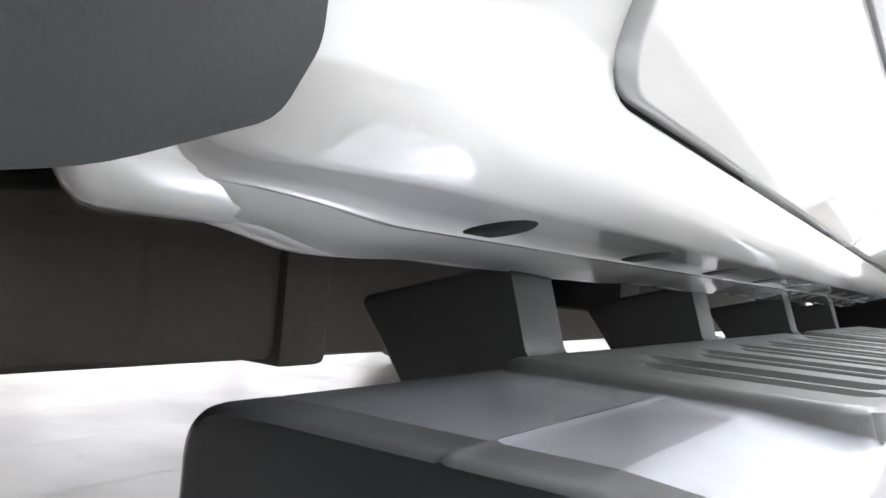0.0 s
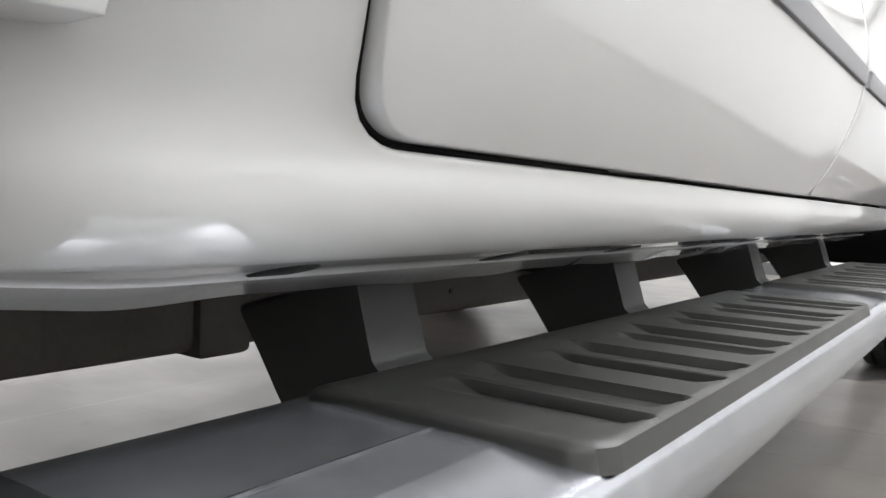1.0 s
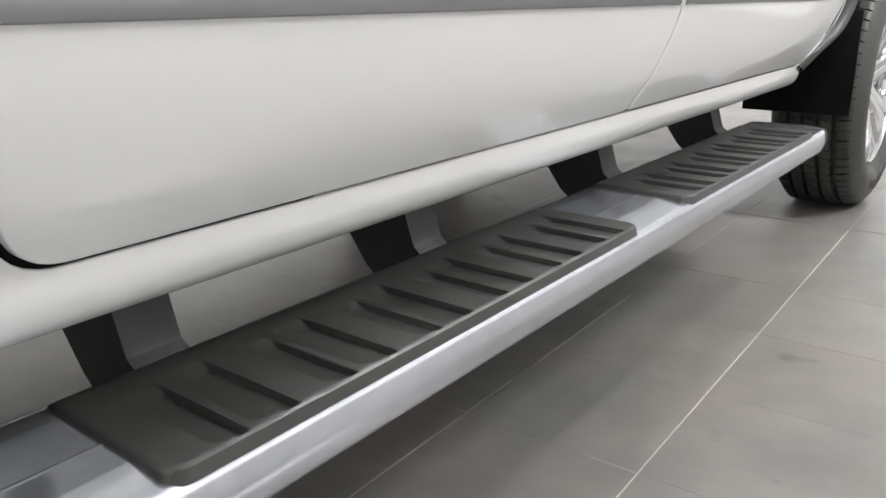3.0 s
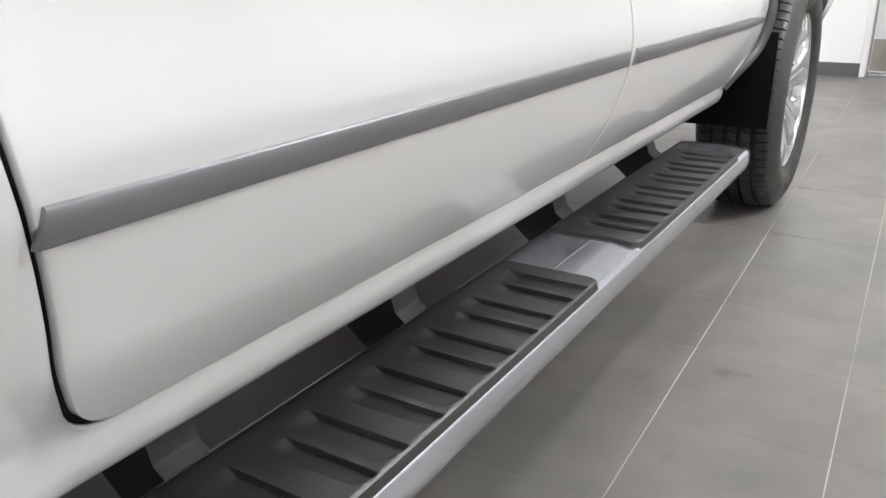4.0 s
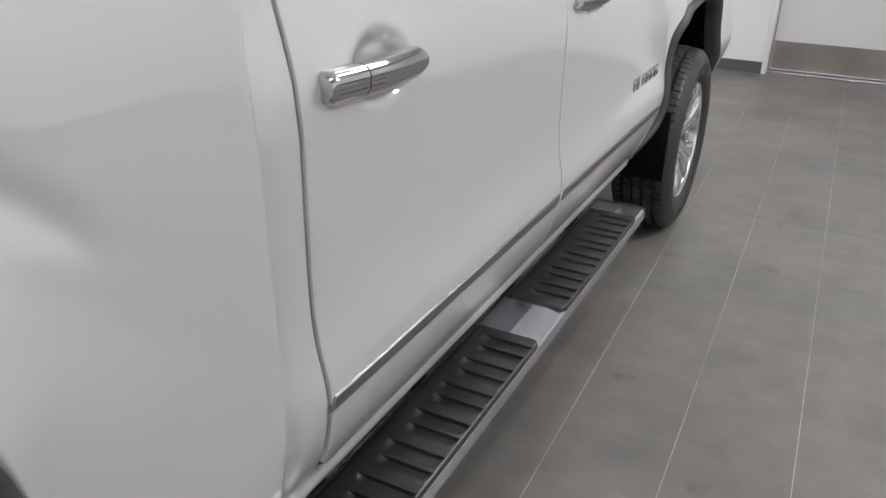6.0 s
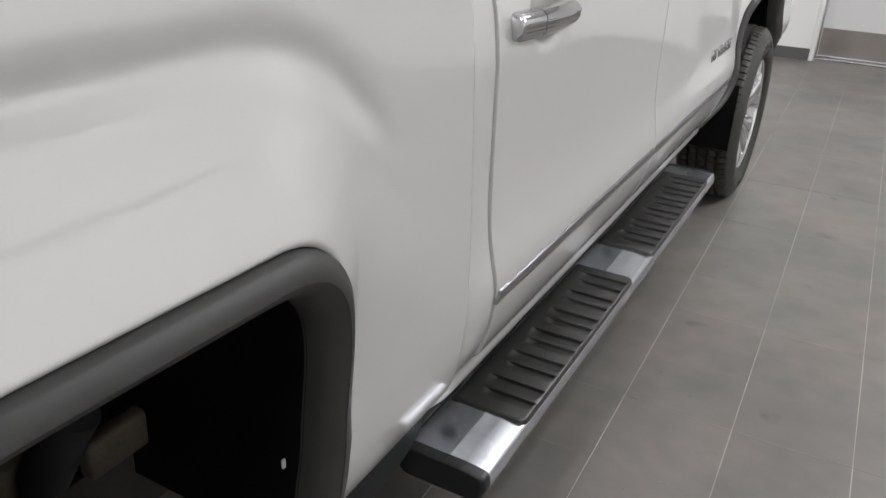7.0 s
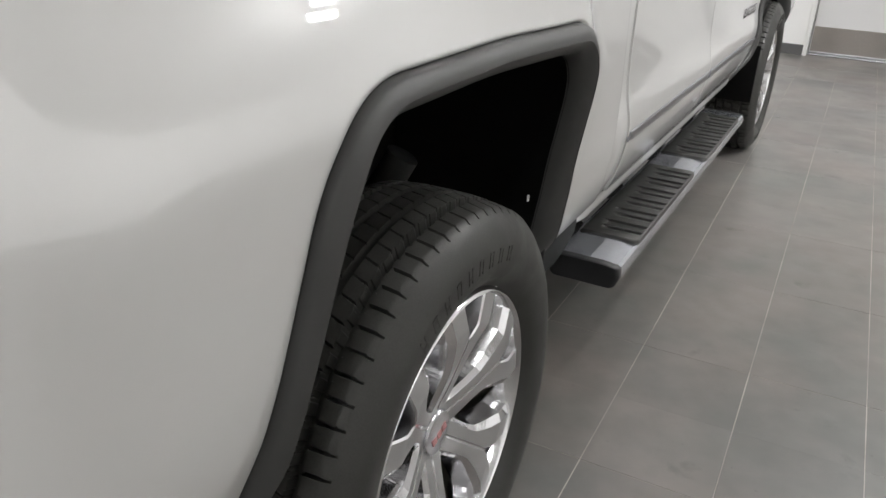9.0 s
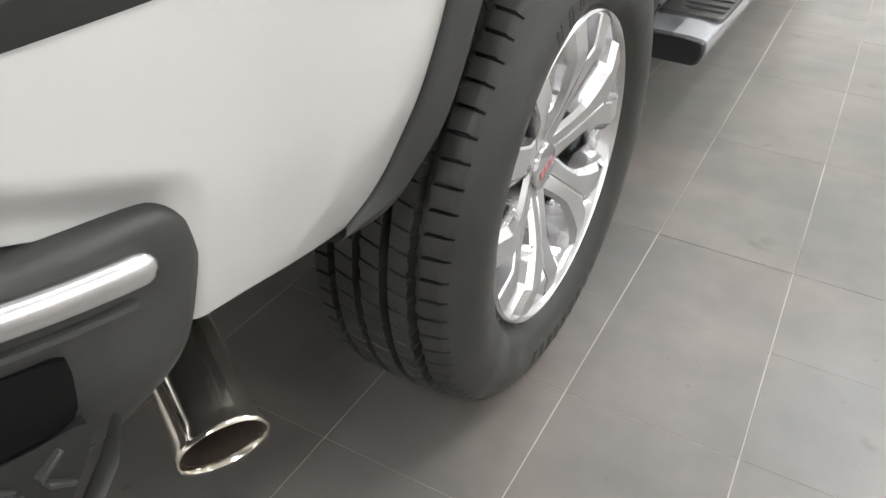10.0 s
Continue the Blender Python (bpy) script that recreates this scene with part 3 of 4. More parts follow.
v, f = revolve([(-0.16, 0.0), (-0.16, 0.026), (0.02, 0.026), (0.03, 0.034), (0.16, 0.034), (0.165, 0.0)], 28)
shock = mesh_object("shock_absorber", v, f, BRACKET, truck, "dark grey shock absorber")
shock.matrix_basis = Matrix.Translation((0.66, 0.30, 0.60)) @ Euler((0, radians(-62), radians(24))).to_matrix().to_4x4()

# mud flap behind the rear arch's front leg
bm = bmesh.new()
box(bm, 0.76, 0.985, 0.49, 0.50, 0.325, 0.60, 0.004)
part("mud_flap", bm, BLACK, truck)
# black plate added behind the front wheel, for the shade on its tread
bm = bmesh.new()
box(bm, 0.74, 1.030, 3.205, 3.213, 0.340, 0.62, 0.003)
part("mud_flap", bm, WELL, truck, "black plate standing in for the shade on the front tyre")

# ---------- wheels ----------
TYRE_R = 0.399


def tyre_mesh():
    """Tread of five ribs cut into blocks, rounded shoulders with notches, and bulged sidewalls."""
    blocks, per = 78, 22
    n = blocks * per
    w = np.linspace(-0.078, 0.104, 99)
    side = [(0.1100, 0.3885), (0.1185, 0.381), (0.1265, 0.371), (0.1345, 0.358), (0.1400, 0.345), (0.1440, 0.332), (0.1440, 0.314), (0.1405, 0.296), (0.1355, 0.284), (0.130, 0.2765), (0.122, 0.270), (0.110, 0.258)]
    prof = [(0.028 - a, r) for a, r in reversed(side)] + [(a, None) for a in w] + side
    m = len(prof)
    k = np.arange(n) / per
    ang = 2 * np.pi * np.arange(n) / n
    V = np.zeros((n, m, 3))
    zig = 0.0004 * np.where((k * 2).astype(int) % 2, 1.0, -1.0)
    for j, (a, r0) in enumerate(prof):
        if r0 is None:
            depth = np.zeros(n)
            for c, half in ((-0.049, 0.0050), (-0.009, 0.0052), (0.032, 0.0056), (0.074, 0.0074)):
                depth = np.maximum(depth, 0.019 * (np.abs(a - c - zig) < half))
            t = abs(a)
            if a > 0.075 or a < -0.049:
                ph = (k + (0.5 if a < 0 else 0) - 1.2 * (t - 0.069)) % 1.0
                depth = np.maximum(depth, 0.012 * (ph < 0.13))
            else:
                ph = (k - 9 * a + math.floor((a + 0.009) / 0.041) * 0.37) % 1.0
                depth = np.maximum(depth, 0.006 * (ph < 0.07))
            r = TYRE_R - 0.0095 * (t / 0.104) ** 2.6 - depth
        else:
            r = np.full(n, r0)
            if r0 > 0.385:
                ph = (k - 1.2 * (abs(a) - 0.069) + (0.5 if a < 0 else 0)) % 1.0
                r = r - 0.0075 * (ph < 0.13)
        V[:, j, 0], V[:, j, 1], V[:, j, 2] = a, r * np.cos(ang), r * np.sin(ang)
    return V.reshape(-1, 3), grid_faces(n, m, wrap_n=True)


def y_spoke():
    """One Y-shaped spoke along +y: a broad stem from the hub that forks into two flat arms, with deep side walls."""
    O = resample(np.array([(0.036, 0.036), (0.07, 0.0325), (0.10, 0.0315), (0.128, 0.0340), (0.150, 0.0470), (0.185, 0.071), (0.222, 0.092), (0.243, 0.102)]), 26)
    I = resample(np.array([(0.036, 0), (0.07, 0), (0.10, 0), (0.140, 0), (0.176, 0), (0.181, 0.004), (0.20, 0.0165), (0.222, 0.0265), (0.240, 0.034), (0.257, 0.041)]), 26)
    def face(r):
        return 0.078 + 0.044 * np.clip((r - 0.05) / 0.15, 0, 1) ** 0.85 - 0.006 * np.clip((r - 0.2) / 0.05, 0, 1)
    bm = bmesh.new()
    for sgn in (-1, 1):
        grid = []
        for o, i in zip(O, I):
            w = np.linalg.norm(o - i)
            open_in = i[1] > 1e-4
            slope = 0.011 * min(1.0, max(0.0, (o[0] - 0.075) / 0.06))
            cols = ((-0.004 / w if open_in else 0.0, -0.040 if open_in else -0.0012), (0.0, -0.003 if open_in else -0.0012), (0.003 / w, 0.0), (0.74, 0.0), (0.76, -0.0006), (1.0, -0.009), (1.0 + slope / w, -0.046))
            row = []
            for f, dx in cols:
                q = i * (1 - f) + o * f
                row.append(bm.verts.new((face(float(np.hypot(*q))) + dx, q[0], sgn * q[1])))
            grid.append(row)
        for p, q in zip(grid, grid[1:]):
            for k in range(6):
                bm.faces.new((p[k], p[k + 1], q[k + 1], q[k])).material_index = 0 if k == 2 else 1
    # the polished floor of the pocket between the two arms
    floor_rows = [(i[0], i[1], face(float(np.hypot(*i))) - 0.030) for i in I if i[1] > 1e-4]
    cells = [[bm.verts.new((x - 0.006 * (1 - k * k), y, k * w)) for k in (-1, -0.5, 0, 0.5, 1)] for y, w, x in floor_rows]
    for p, q in zip(cells, cells[1:]):
        for k in range(4):
            bm.faces.new((p[k], p[k + 1], q[k + 1], q[k])).material_index = 1
    bmesh.ops.remove_doubles(bm, verts=bm.verts, dist=1e-5)
    bmesh.ops.recalc_face_normals(bm, faces=bm.faces)
    return bm


def disc(bm, x, y, z, r, depth, segments=32, bevel=0.0):
    made = bmesh.ops.create_cone(bm, cap_ends=True, segments=segments, radius1=r, radius2=r - bevel, depth=depth, matrix=Matrix.Translation((x, y, z)) @ Euler((0, radians(90), 0)).to_matrix().to_4x4())
    return made["verts"]


def build_wheel(x, y, turn):
    wheel = empty("wheel", pose(x, y, 0.395, turn, 0, 0))
    wheel.parent = truck
    v, f = tyre_mesh()
    mesh_object("tyre", v, f, RUBBER, wheel, "black all-terrain tyre with blocky tread")
    # raised maker's marks on the sidewall, as plain bars
    bm = bmesh.new()
    for start, count in ((52, 9), (232, 9)):
        for k in range(count):
            a = radians(start + k * 6.2)
            for da, dr, w, h in ((-0.017, 0, 0.0022, 0.024), (0.017, 0, 0.0022, 0.024), (0.0, 0.011 if k % 2 else -0.004, 0.012, 0.0022)):
                m = Matrix.Rotation(a + da, 4, "X") @ Matrix.Translation((0.1432, 0.322 + dr, 0)) @ Matrix.Diagonal((0.0032, h, w, 1))
                bmesh.ops.create_cube(bm, size=1.0, matrix=m)
    tagged(part("raised_lettering", bm, RUBBER, wheel, smooth=False), kind="stuff")
    v, f = revolve([(0.105, 0.262), (0.116, 0.260), (0.1215, 0.257), (0.1235, 0.253), (0.121, 0.2495), (0.112, 0.245), (0.09, 0.241), (0.06, 0.238), (-0.02, 0.232), (-0.1, 0.24), (-0.11, 0.262)], 120)
    mesh_object("rim", v, f, RIM, wheel, "polished aluminium wheel rim")
    first = None
    for k in range(6):
        if first is None:
            first = part("spoke", y_spoke(), RIM_FACE, wheel, smooth=False)
            first.data.materials.append(RIM)
            ob = first
        else:
            ob = new("spoke", first.data)
            ob.parent = wheel
        ob.matrix_basis = pose(0, 0, 0, 60 * k, 0, 0)
    v, f = revolve([(0.03, 0.0), (0.068, 0.0), (0.068, 0.048), (0.074, 0.052), (0.072, 0.074), (0.062, 0.082), (0.02, 0.085)], 60)
    mesh_object("hub", v, f, RIM, wheel)
    v, f = revolve([(0.066, 0.041), (0.081, 0.041), (0.085, 0.038), (0.087, 0.02), (0.0875, 0.0)], 48)
    mesh_object("hub_cap", v, f, CHROME, wheel, "chrome hub cap with red mark")
    bm = bmesh.new()
    for k in range(3):
        box(bm, 0.0868, 0.0885, -0.024 + 0.0165 * k, -0.011 + 0.0165 * k, -0.007, 0.007, 0.0005, 1)
    part("red_mark", bm, FADED_RED, wheel)
    bm = bmesh.new()
    disc(bm, 0.064, 0, 0, 0.0095, 0.03, 6, 0.002)
    nut = None
    for k in range(6):
        if nut is None:
            nut = part("lug_nut", bm, CHROME, wheel)
            ob = nut
        else:
            ob = new("lug_nut", nut.data)
            ob.parent = wheel
        ob.matrix_basis = pose(0, 0, 0, 60 * k + 30, 0, 0) @ pose(0, 0.065, 0)
    bm = bmesh.new()
    disc(bm, 0.085, 0.226, 0, 0.004, 0.045, 10, 0.001)
    valve = part("valve_stem", bm, BLACK, wheel)
    valve.matrix_basis = pose(0, 0, 0, -163, 0, 0)
    v, f = revolve([(0.0, 0.0), (0.012, 0.06), (0.012, 0.165), (0.0, 0.17), (-0.03, 0.17)], 64)
    mesh_object("brake_disc", v, f, BRAKE, wheel, "dull bronze brake disc")
    return wheel


WHEEL_X = 0.921
rear_wheel = build_wheel(WHEEL_X, 0, 20)
copy_thing(rear_wheel, pose(0.910, 3.645, 0.395, 20, 0, 0))
bm = bmesh.new()
bmesh.ops.create_cone(bm, cap_ends=True, segments=24, radius1=0.045, radius2=0.045, depth=1.5, matrix=Matrix.Translation((0, 0, 0.395)) @ Euler((0, radians(90), 0)).to_matrix().to_4x4())
part("rear_axle", bm, FRAME, truck)

# ---------- running board ----------
board = empty("running_board", pose(0, 0, 0))
board.parent = truck
board["label"] = "polished steel running board with black rubber step pads"
BX0, BX1, BZ0, BZ1, BY0, BY1 = 0.866, 1.057, 0.294, 0.361, 0.879, 2.858
section = rounded([(BX0, BZ0), (BX1 - 0.012, BZ0), (BX1, BZ1 - 0.034), (BX1 - 0.004, BZ1 - 0.005), (1.004, BZ1), (0.9712, BZ1), (0.970, BZ1 + 0.0001), (0.9685, BZ1 + 0.0007), (0.9675, BZ1 + 0.0007), (0.966, BZ1 + 0.0001), (0.9648, BZ1), (0.905, BZ1), (BX0, BZ1 - 0.0015)], [0.02, 0.02, 0.03, 0.012, 0.004, 0, 0, 0, 0, 0, 0, 0.1, 0.018], step=0.002, closed=True)


def tube():
    ys = (BY0 + 0.026, 1.2, 1.6, 2.0, 2.4, BY1 - 0.020)
    n = len(section)
    V = [(x, y, z) for y in ys for x, z in section]
    bar = mesh_object("step_bar", V, grid_faces(len(ys), n, wrap_m=True), ALU, board, "polished steel oval step bar")
    return bar


tube()


def end_cap(y, sign):
    n = len(section)
    c = section.mean(axis=0)
    V = []
    for dy, s in ((0.026, 1.003), (0.011, 1.004), (0.0055, 0.992), (0.0018, 0.965), (0.0, 0.925), (0.0005, 0.86), (0.0005, 0.0)):
        V += [((q - c)[0] * s + c[0], y + sign * dy, (q - c)[1] * s + c[1]) for q in section]
    return mesh_object("end_cap", V, grid_faces(7, n, wrap_m=True), CAP, board, "black plastic end cap")


end_cap(BY0, 1)
end_cap(BY1, -1)


def step_pad(y0, y1, first, count, pitch):
    """A moulded rubber tread: flat ribs, each ending in a ramp and a steep step, with rounded rim and corners."""
    nx, ny = 64, int((y1 - y0) / 0.0010)
    x0, x1, z, h = 0.884, 1.0545, BZ1 - 0.0005, 0.0085
    xs, ys = np.linspace(x0, x1, nx), np.linspace(y0, y1, ny)
    X, Y = np.meshgrid(xs, ys, indexing="ij")
    R = 0.022
    cx, cy = np.maximum(X - (x1 - R), 0), np.maximum(np.maximum(y0 + R - Y, Y - (y1 - R)), 0)
    far = np.maximum(np.hypot(cx, cy), 1e-9)
    big = np.maximum(cx, cy)
    shrink = np.where((cx > 0) & (cy > 0), big / far, 1.0)
    Xn = np.where((cx > 0) & (cy > 0), x1 - R + cx * shrink, X)
    Yn = np.where((cx > 0) & (cy > 0), np.where(Y < (y0 + y1) / 2, y0 + R - cy * shrink, y1 - R + cy * shrink), Y)
    e = np.minimum(np.minimum(X - x0, x1 - X), np.minimum(Y - y0, y1 - Y))
    top = h * np.sqrt(np.clip(1 - np.clip(1 - e / 0.008, 0, 1) ** 2, 0, 1)) - 0.0045 * (e < 1e-6)
    # each groove: a flat that sinks gently towards the front and ends at a steep riser; outer ends rounded, inner ends square
    depth = np.zeros_like(X)
    for i in range(count):
        for w, inner, run in ((first + pitch * i, 0.932, 0.028), (first + pitch * i + 0.0505, 0.920, 0.040)):
            back = w - Y
            reach = 1.0455 - 0.010 * np.clip((back - 0.001) / run, 0, 1) ** 2
            win = sstep(-0.006, 0.020, X - inner) * (1 - sstep(-0.003, 0.003, X - reach))
            g = np.clip(1 - back / run, 0, 1) ** 0.8 * sstep(-0.0016, 0.0, back)
            depth = np.maximum(depth, g * win)
    top = top - 0.0068 * depth
    P = np.stack([Xn, Yn, z + top - 0.001], axis=2)
    return mesh_object("step_pad", P.reshape(-1, 3), grid_faces(nx, ny), PAD, board, "ribbed black rubber step pad")


step_pad(1.060, 1.806, 1.130, 6, 0.1160)
step_pad(1.984, 2.730, 2.054, 6, 0.1160)


def bracket(y):
    prof = rounded([(0.715, 0.385), (0.785, 0.404), (0.835, 0.418), (0.852, 0.362), (0.89, 0.335), (1.0, 0.304), (0.98, 0.296), (0.80, 0.292), (0.764, 0.321), (0.739, 0.355)], [0.006, 0.01, 0.004, 0.01, 0.01, 0.005, 0.005, 0.02, 0.03, 0.03], step=0.008, closed=True)
    n = len(prof)
    c = prof.mean(axis=0)
    V = [(c[0] + (x - c[0]) * k, y + dy, c[1] + (z - c[1]) * k) for dy, k in ((0.0, 0.97), (0.002, 1.0), (0.056, 1.0), (0.058, 0.97)) for x, z in prof]
    F = grid_faces(4, n, wrap_m=True) + [tuple(range(n)), tuple(range(4 * n - 1, 3 * n - 1, -1))]
    return mesh_object("bracket", V, F, BRACKET, board, "black steel mounting bracket")


for by in (1.150, 1.555, 2.088, 2.655):
    bracket(by)

# ---------- underbody ----------
bm = bmesh.new()
box(bm, 0.44, 0.55, -1.1, 4.3, 0.314, 0.47, 0.012)
box(bm, 0.43, 0.56, 1.235, 1.30, 0.308, 0.48, 0.008)
box(bm, 0.43, 0.575, 0.90, 1.085, 0.318, 0.50, 0.02)
frame_rail = part("frame_rail", bm, FRAME, truck, "waxed brown-black steel frame rail")
for y, z, r in ((1.62, 0.375, 0.012), (1.60, 0.405, 0.004), (1.66, 0.345, 0.004), (1.43, 0.36, 0.004)):
    bm = bmesh.new()
    disc(bm, 0.551, y, z, r, 0.003, 16)
    part("frame_hole", bm, BLACK, frame_rail)
bm = bmesh.new()
box(bm, -0.55, -0.44, -1.1, 4.3, 0.33, 0.47, 0.012)
part("frame_rail", bm, FRAME, truck)
bm = bmesh.new()
box(bm, -0.9, 0.855, 0.95, 3.1, 0.455, 0.50, 0.012)
part("cab_floor", bm, FRAME, truck)
bm = bmesh.new()
box(bm, -0.93, 0.87, 0.96, 3.05, 0.50, 1.44, 0.012)
part("cab_core", bm, WELL, truck)
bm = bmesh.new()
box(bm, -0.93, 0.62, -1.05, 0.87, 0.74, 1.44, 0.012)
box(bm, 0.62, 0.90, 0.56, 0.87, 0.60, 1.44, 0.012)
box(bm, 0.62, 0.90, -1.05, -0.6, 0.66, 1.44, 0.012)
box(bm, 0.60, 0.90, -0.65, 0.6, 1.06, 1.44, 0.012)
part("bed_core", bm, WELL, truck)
bm = bmesh.new()
box(bm, -0.93, 0.52, 3.1, 4.4, 0.42, 1.44, 0.012)
part("engine_bay", bm, WELL, truck)
bm = bmesh.new()
box(bm, 0.60, 0.72, 3.02, 3.12, 0.36, 0.46, 0.02)
part("body_mount", bm, BLACK, truck)
bm = bmesh.new()
box(bm, 0.585, 0.70, 1.72, 1.80, 0.372, 0.46, 0.014)
box(bm, 0.60, 0.69, 1.80, 1.93, 0.400, 0.46, 0.010)
part("cab_mount", bm, BLACK, truck, "black rubber and steel cab mount")
# splash guard between bed and cab, with a rounded lower corner
guard = rounded([(0.56, 0.60), (0.56, 0.41), (0.72, 0.405), (0.80, 0.421), (0.846, 0.440), (0.859, 0.462), (0.862, 0.52), (0.864, 0.64)], [0, 0.03, 0.05, 0.1, 0.02, 0.02, 0.05, 0], step=0.004)
n = len(guard)
V = [(x, y, z) for x, k in ((0.880, 1), (0.930, 1), (0.934, 0.98)) for y, z in guard]
mesh_object("splash_guard", V, grid_faces(3, n) + [tuple(range(2 * n, 3 * n))], GUARD, truck, "dark grey plastic splash guard")

# ---------- door mouldings, handles and badge ----------
def moulding(y0, y1, door, taper):
    """A flat-faced chrome strip with a narrow bright top edge and a slanted rear end."""
    ys = np.linspace(y0, y1, 40)
    V = []
    for i, y in enumerate(ys):
        e = min(1.0, max(0.0, (y1 - y) / taper)) if taper else 1.0
        zc = 0.670 - 0.005 * (y - 1.0)
        for dz, dx in ((-0.013, -0.004), (-0.0128, 0.0020), (-0.0120, 0.0032), (-0.0110, 0.0036), (0.0098, 0.0058), (0.0112, 0.0054), (0.0122, 0.0038), (0.013, -0.003)):
            z = zc + dz * (0.3 + 0.7 * e)
            V.append((float(DOOR_X(zc)) + dx, y + (0.35 * (dz + 0.013) if i == 0 else 0), z))
    F = grid_faces(40, 8) + [tuple(range(8)), tuple(range(39 * 8 + 7, 39 * 8 - 1, -1))]
    return mesh_object("door_moulding", V, F, TRIM, door, "chrome side moulding")


moulding(0.996, 2.012, rear_door, 0)
moulding(2.040, 3.13, front_door, 0.16)


def handle(yc, door):
    """A chrome pull handle: a rear escutcheon with the lock and a long grip."""
    def piece(y0, y1, name, rear_end, front_end):
        ys = np.linspace(y0, y1, 30)
        V = []
        for y in ys:
            f = (y - y0) / (y1 - y0)
            end = 1.0
            if rear_end:
                end = min(end, math.sqrt(max(0.0, 1 - max(0.0, 1 - (y - y0) / 0.014) ** 2)) * 0.35 + 0.65)
            if front_end:
                end = min(end, math.sqrt(max(0.0, 1 - max(0.0, 1 - (y1 - y) / 0.02) ** 2)) * 0.4 + 0.6)
            along = (y - (yc - 0.132)) / 0.264
            x = float(DOOR_X(1.147)) + 0.030 * (0.55 + 0.45 * math.sin(math.pi * min(1, max(0, 0.12 + 0.76 * along))))
            h = 0.0232 * end
            for dz, dx in ((-1.0, -0.03), (-1.0, -0.011), (-0.80, -0.0065), (-0.45, -0.001), (0.40, 0.0), (0.62, -0.0015), (0.90, -0.0085), (1.0, -0.014), (1.0, -0.03)):
                V.append((x + dx, y, 1.1405 + dz * h - 0.02 * (y - yc)))
        F = grid_faces(30, 9) + [tuple(range(9)), tuple(range(29 * 9 + 8, 29 * 9 - 1, -1))]
        return mesh_object(name, V, F, CHROME, door, "chrome door handle")
    grip = piece(yc - 0.047, yc + 0.137, "door_handle", False, True)
    lock = piece(yc - 0.131, yc - 0.050, "handle_escutcheon", True, False)
    bm = bmesh.new()
    x = float(DOOR_X(1.147))
    box(bm, x + 0.004, x + 0.022, yc - 0.052, yc - 0.045, 1.125, 1.157)
    part("handle_gap", bm, BLACK, door)
    for dz in (0.006, -0.001, -0.008):
        for a, b in ((-0.117, -0.054), (-0.043, -0.012)):
            bm = bmesh.new()
            xm = [float(DOOR_X(1.147)) + 0.030 * (0.55 + 0.45 * math.sin(math.pi * (0.12 + 0.76 * (q + 0.132) / 0.264))) for q in (a, b)]
            made = bmesh.ops.create_cube(bm, size=1.0)["verts"]
            for v in made:
                f = v.co.y + 0.5
                v.co = (xm[0] * (1 - f) + xm[1] * f + 0.0005 * v.co.x, yc + a + (b - a) * f, 1.1405 + dz - 0.02 * (a + (b - a) * f) + 0.0007 * v.co.z)
            part("handle_groove", bm, BLACK, door)
    return grip


handle(1.171, rear_door)
handle(2.216, front_door)
for k in range(6):
    bm = bmesh.new()
    y = 2.735 + 0.056 * k
    x = float(DOOR_X(0.81))
    box(bm, x - 0.004, x + 0.005, y, y + 0.009, 0.789, 0.829, 0.0015, 2)
    if k != 1:
        box(bm, x - 0.004, x + 0.005, y + 0.011, y + 0.042, 0.821, 0.829, 0.0015, 2)
        box(bm, x - 0.004, x + 0.005, y + 0.011, y + 0.040, 0.805, 0.813, 0.0015, 2)
        box(bm, x - 0.004, x + 0.005, y + 0.033, y + 0.042, 0.789, 0.811, 0.0015, 2)
    part("badge_mark", bm, CHROME, front_door, "chrome badge")

# ---------- rear corner: tail lamp, bumper, exhaust ----------
def rear_patch(name, outline, dx, mat, label, lip=0.03, rows=14):
    """A part laid on the rear corner's surface inside an outline in y and z."""
    A = resample(outline, 120, closed=True)
    c = A.mean(axis=0)
    P = np.zeros((120, rows, 3))
    for j in range(rows):
        yz = c + (A - c) * (1 - j / rows)
        P[:, j] = np.stack([bed_side_x(yz[:, 0], np.maximum(yz[:, 1], 0.76)) + dx, yz[:, 0], yz[:, 1]], axis=1)
    V = [p for row in P.transpose(1, 0, 2) for p in row]
    F = grid_faces(rows, 120, wrap_m=True) + [tuple(range((rows - 1) * 120, rows * 120))]
    s_ = len(V)
    V += [p - np.array((lip, 0, 0)) for p in P[:, 0]]
    F += [(k, (k + 1) % 120, s_ + (k + 1) % 120, s_ + k) for k in range(120)]
    return mesh_object(name, V, F, mat, truck, label)


LAMP = rounded([(-0.714, 0.842), (-0.700, 1.40), (-1.15, 1.40), (-1.15, 0.80)], [0.025, 0.03, 0.02, 0.02], closed=True)
rear_patch("tail_lamp", LAMP, 0.002, BLACK, "black tail lamp housing with red lens")
rear_patch("lamp_lens", rounded([(-0.740, 0.905), (-0.727, 1.38), (-1.1, 1.38), (-1.1, 0.905)], [0.03] * 4, closed=True), 0.006, RED, "red tail lamp lens")
rear_patch("reverse_lens", rounded([(-0.734, 0.866), (-0.738, 0.897), (-1.1, 0.897), (-1.1, 0.83)], [0.03] * 4, closed=True), 0.006, LENS, "clear reverse lamp lens")


def bumper_x(y, z):
    back = np.clip((-0.74 - y) / 0.46, 0, 1)
    return 1.002 - 0.20 * back ** 2.4 - 0.10 * np.clip((0.60 - z) / 0.16, 0, 1) ** 2


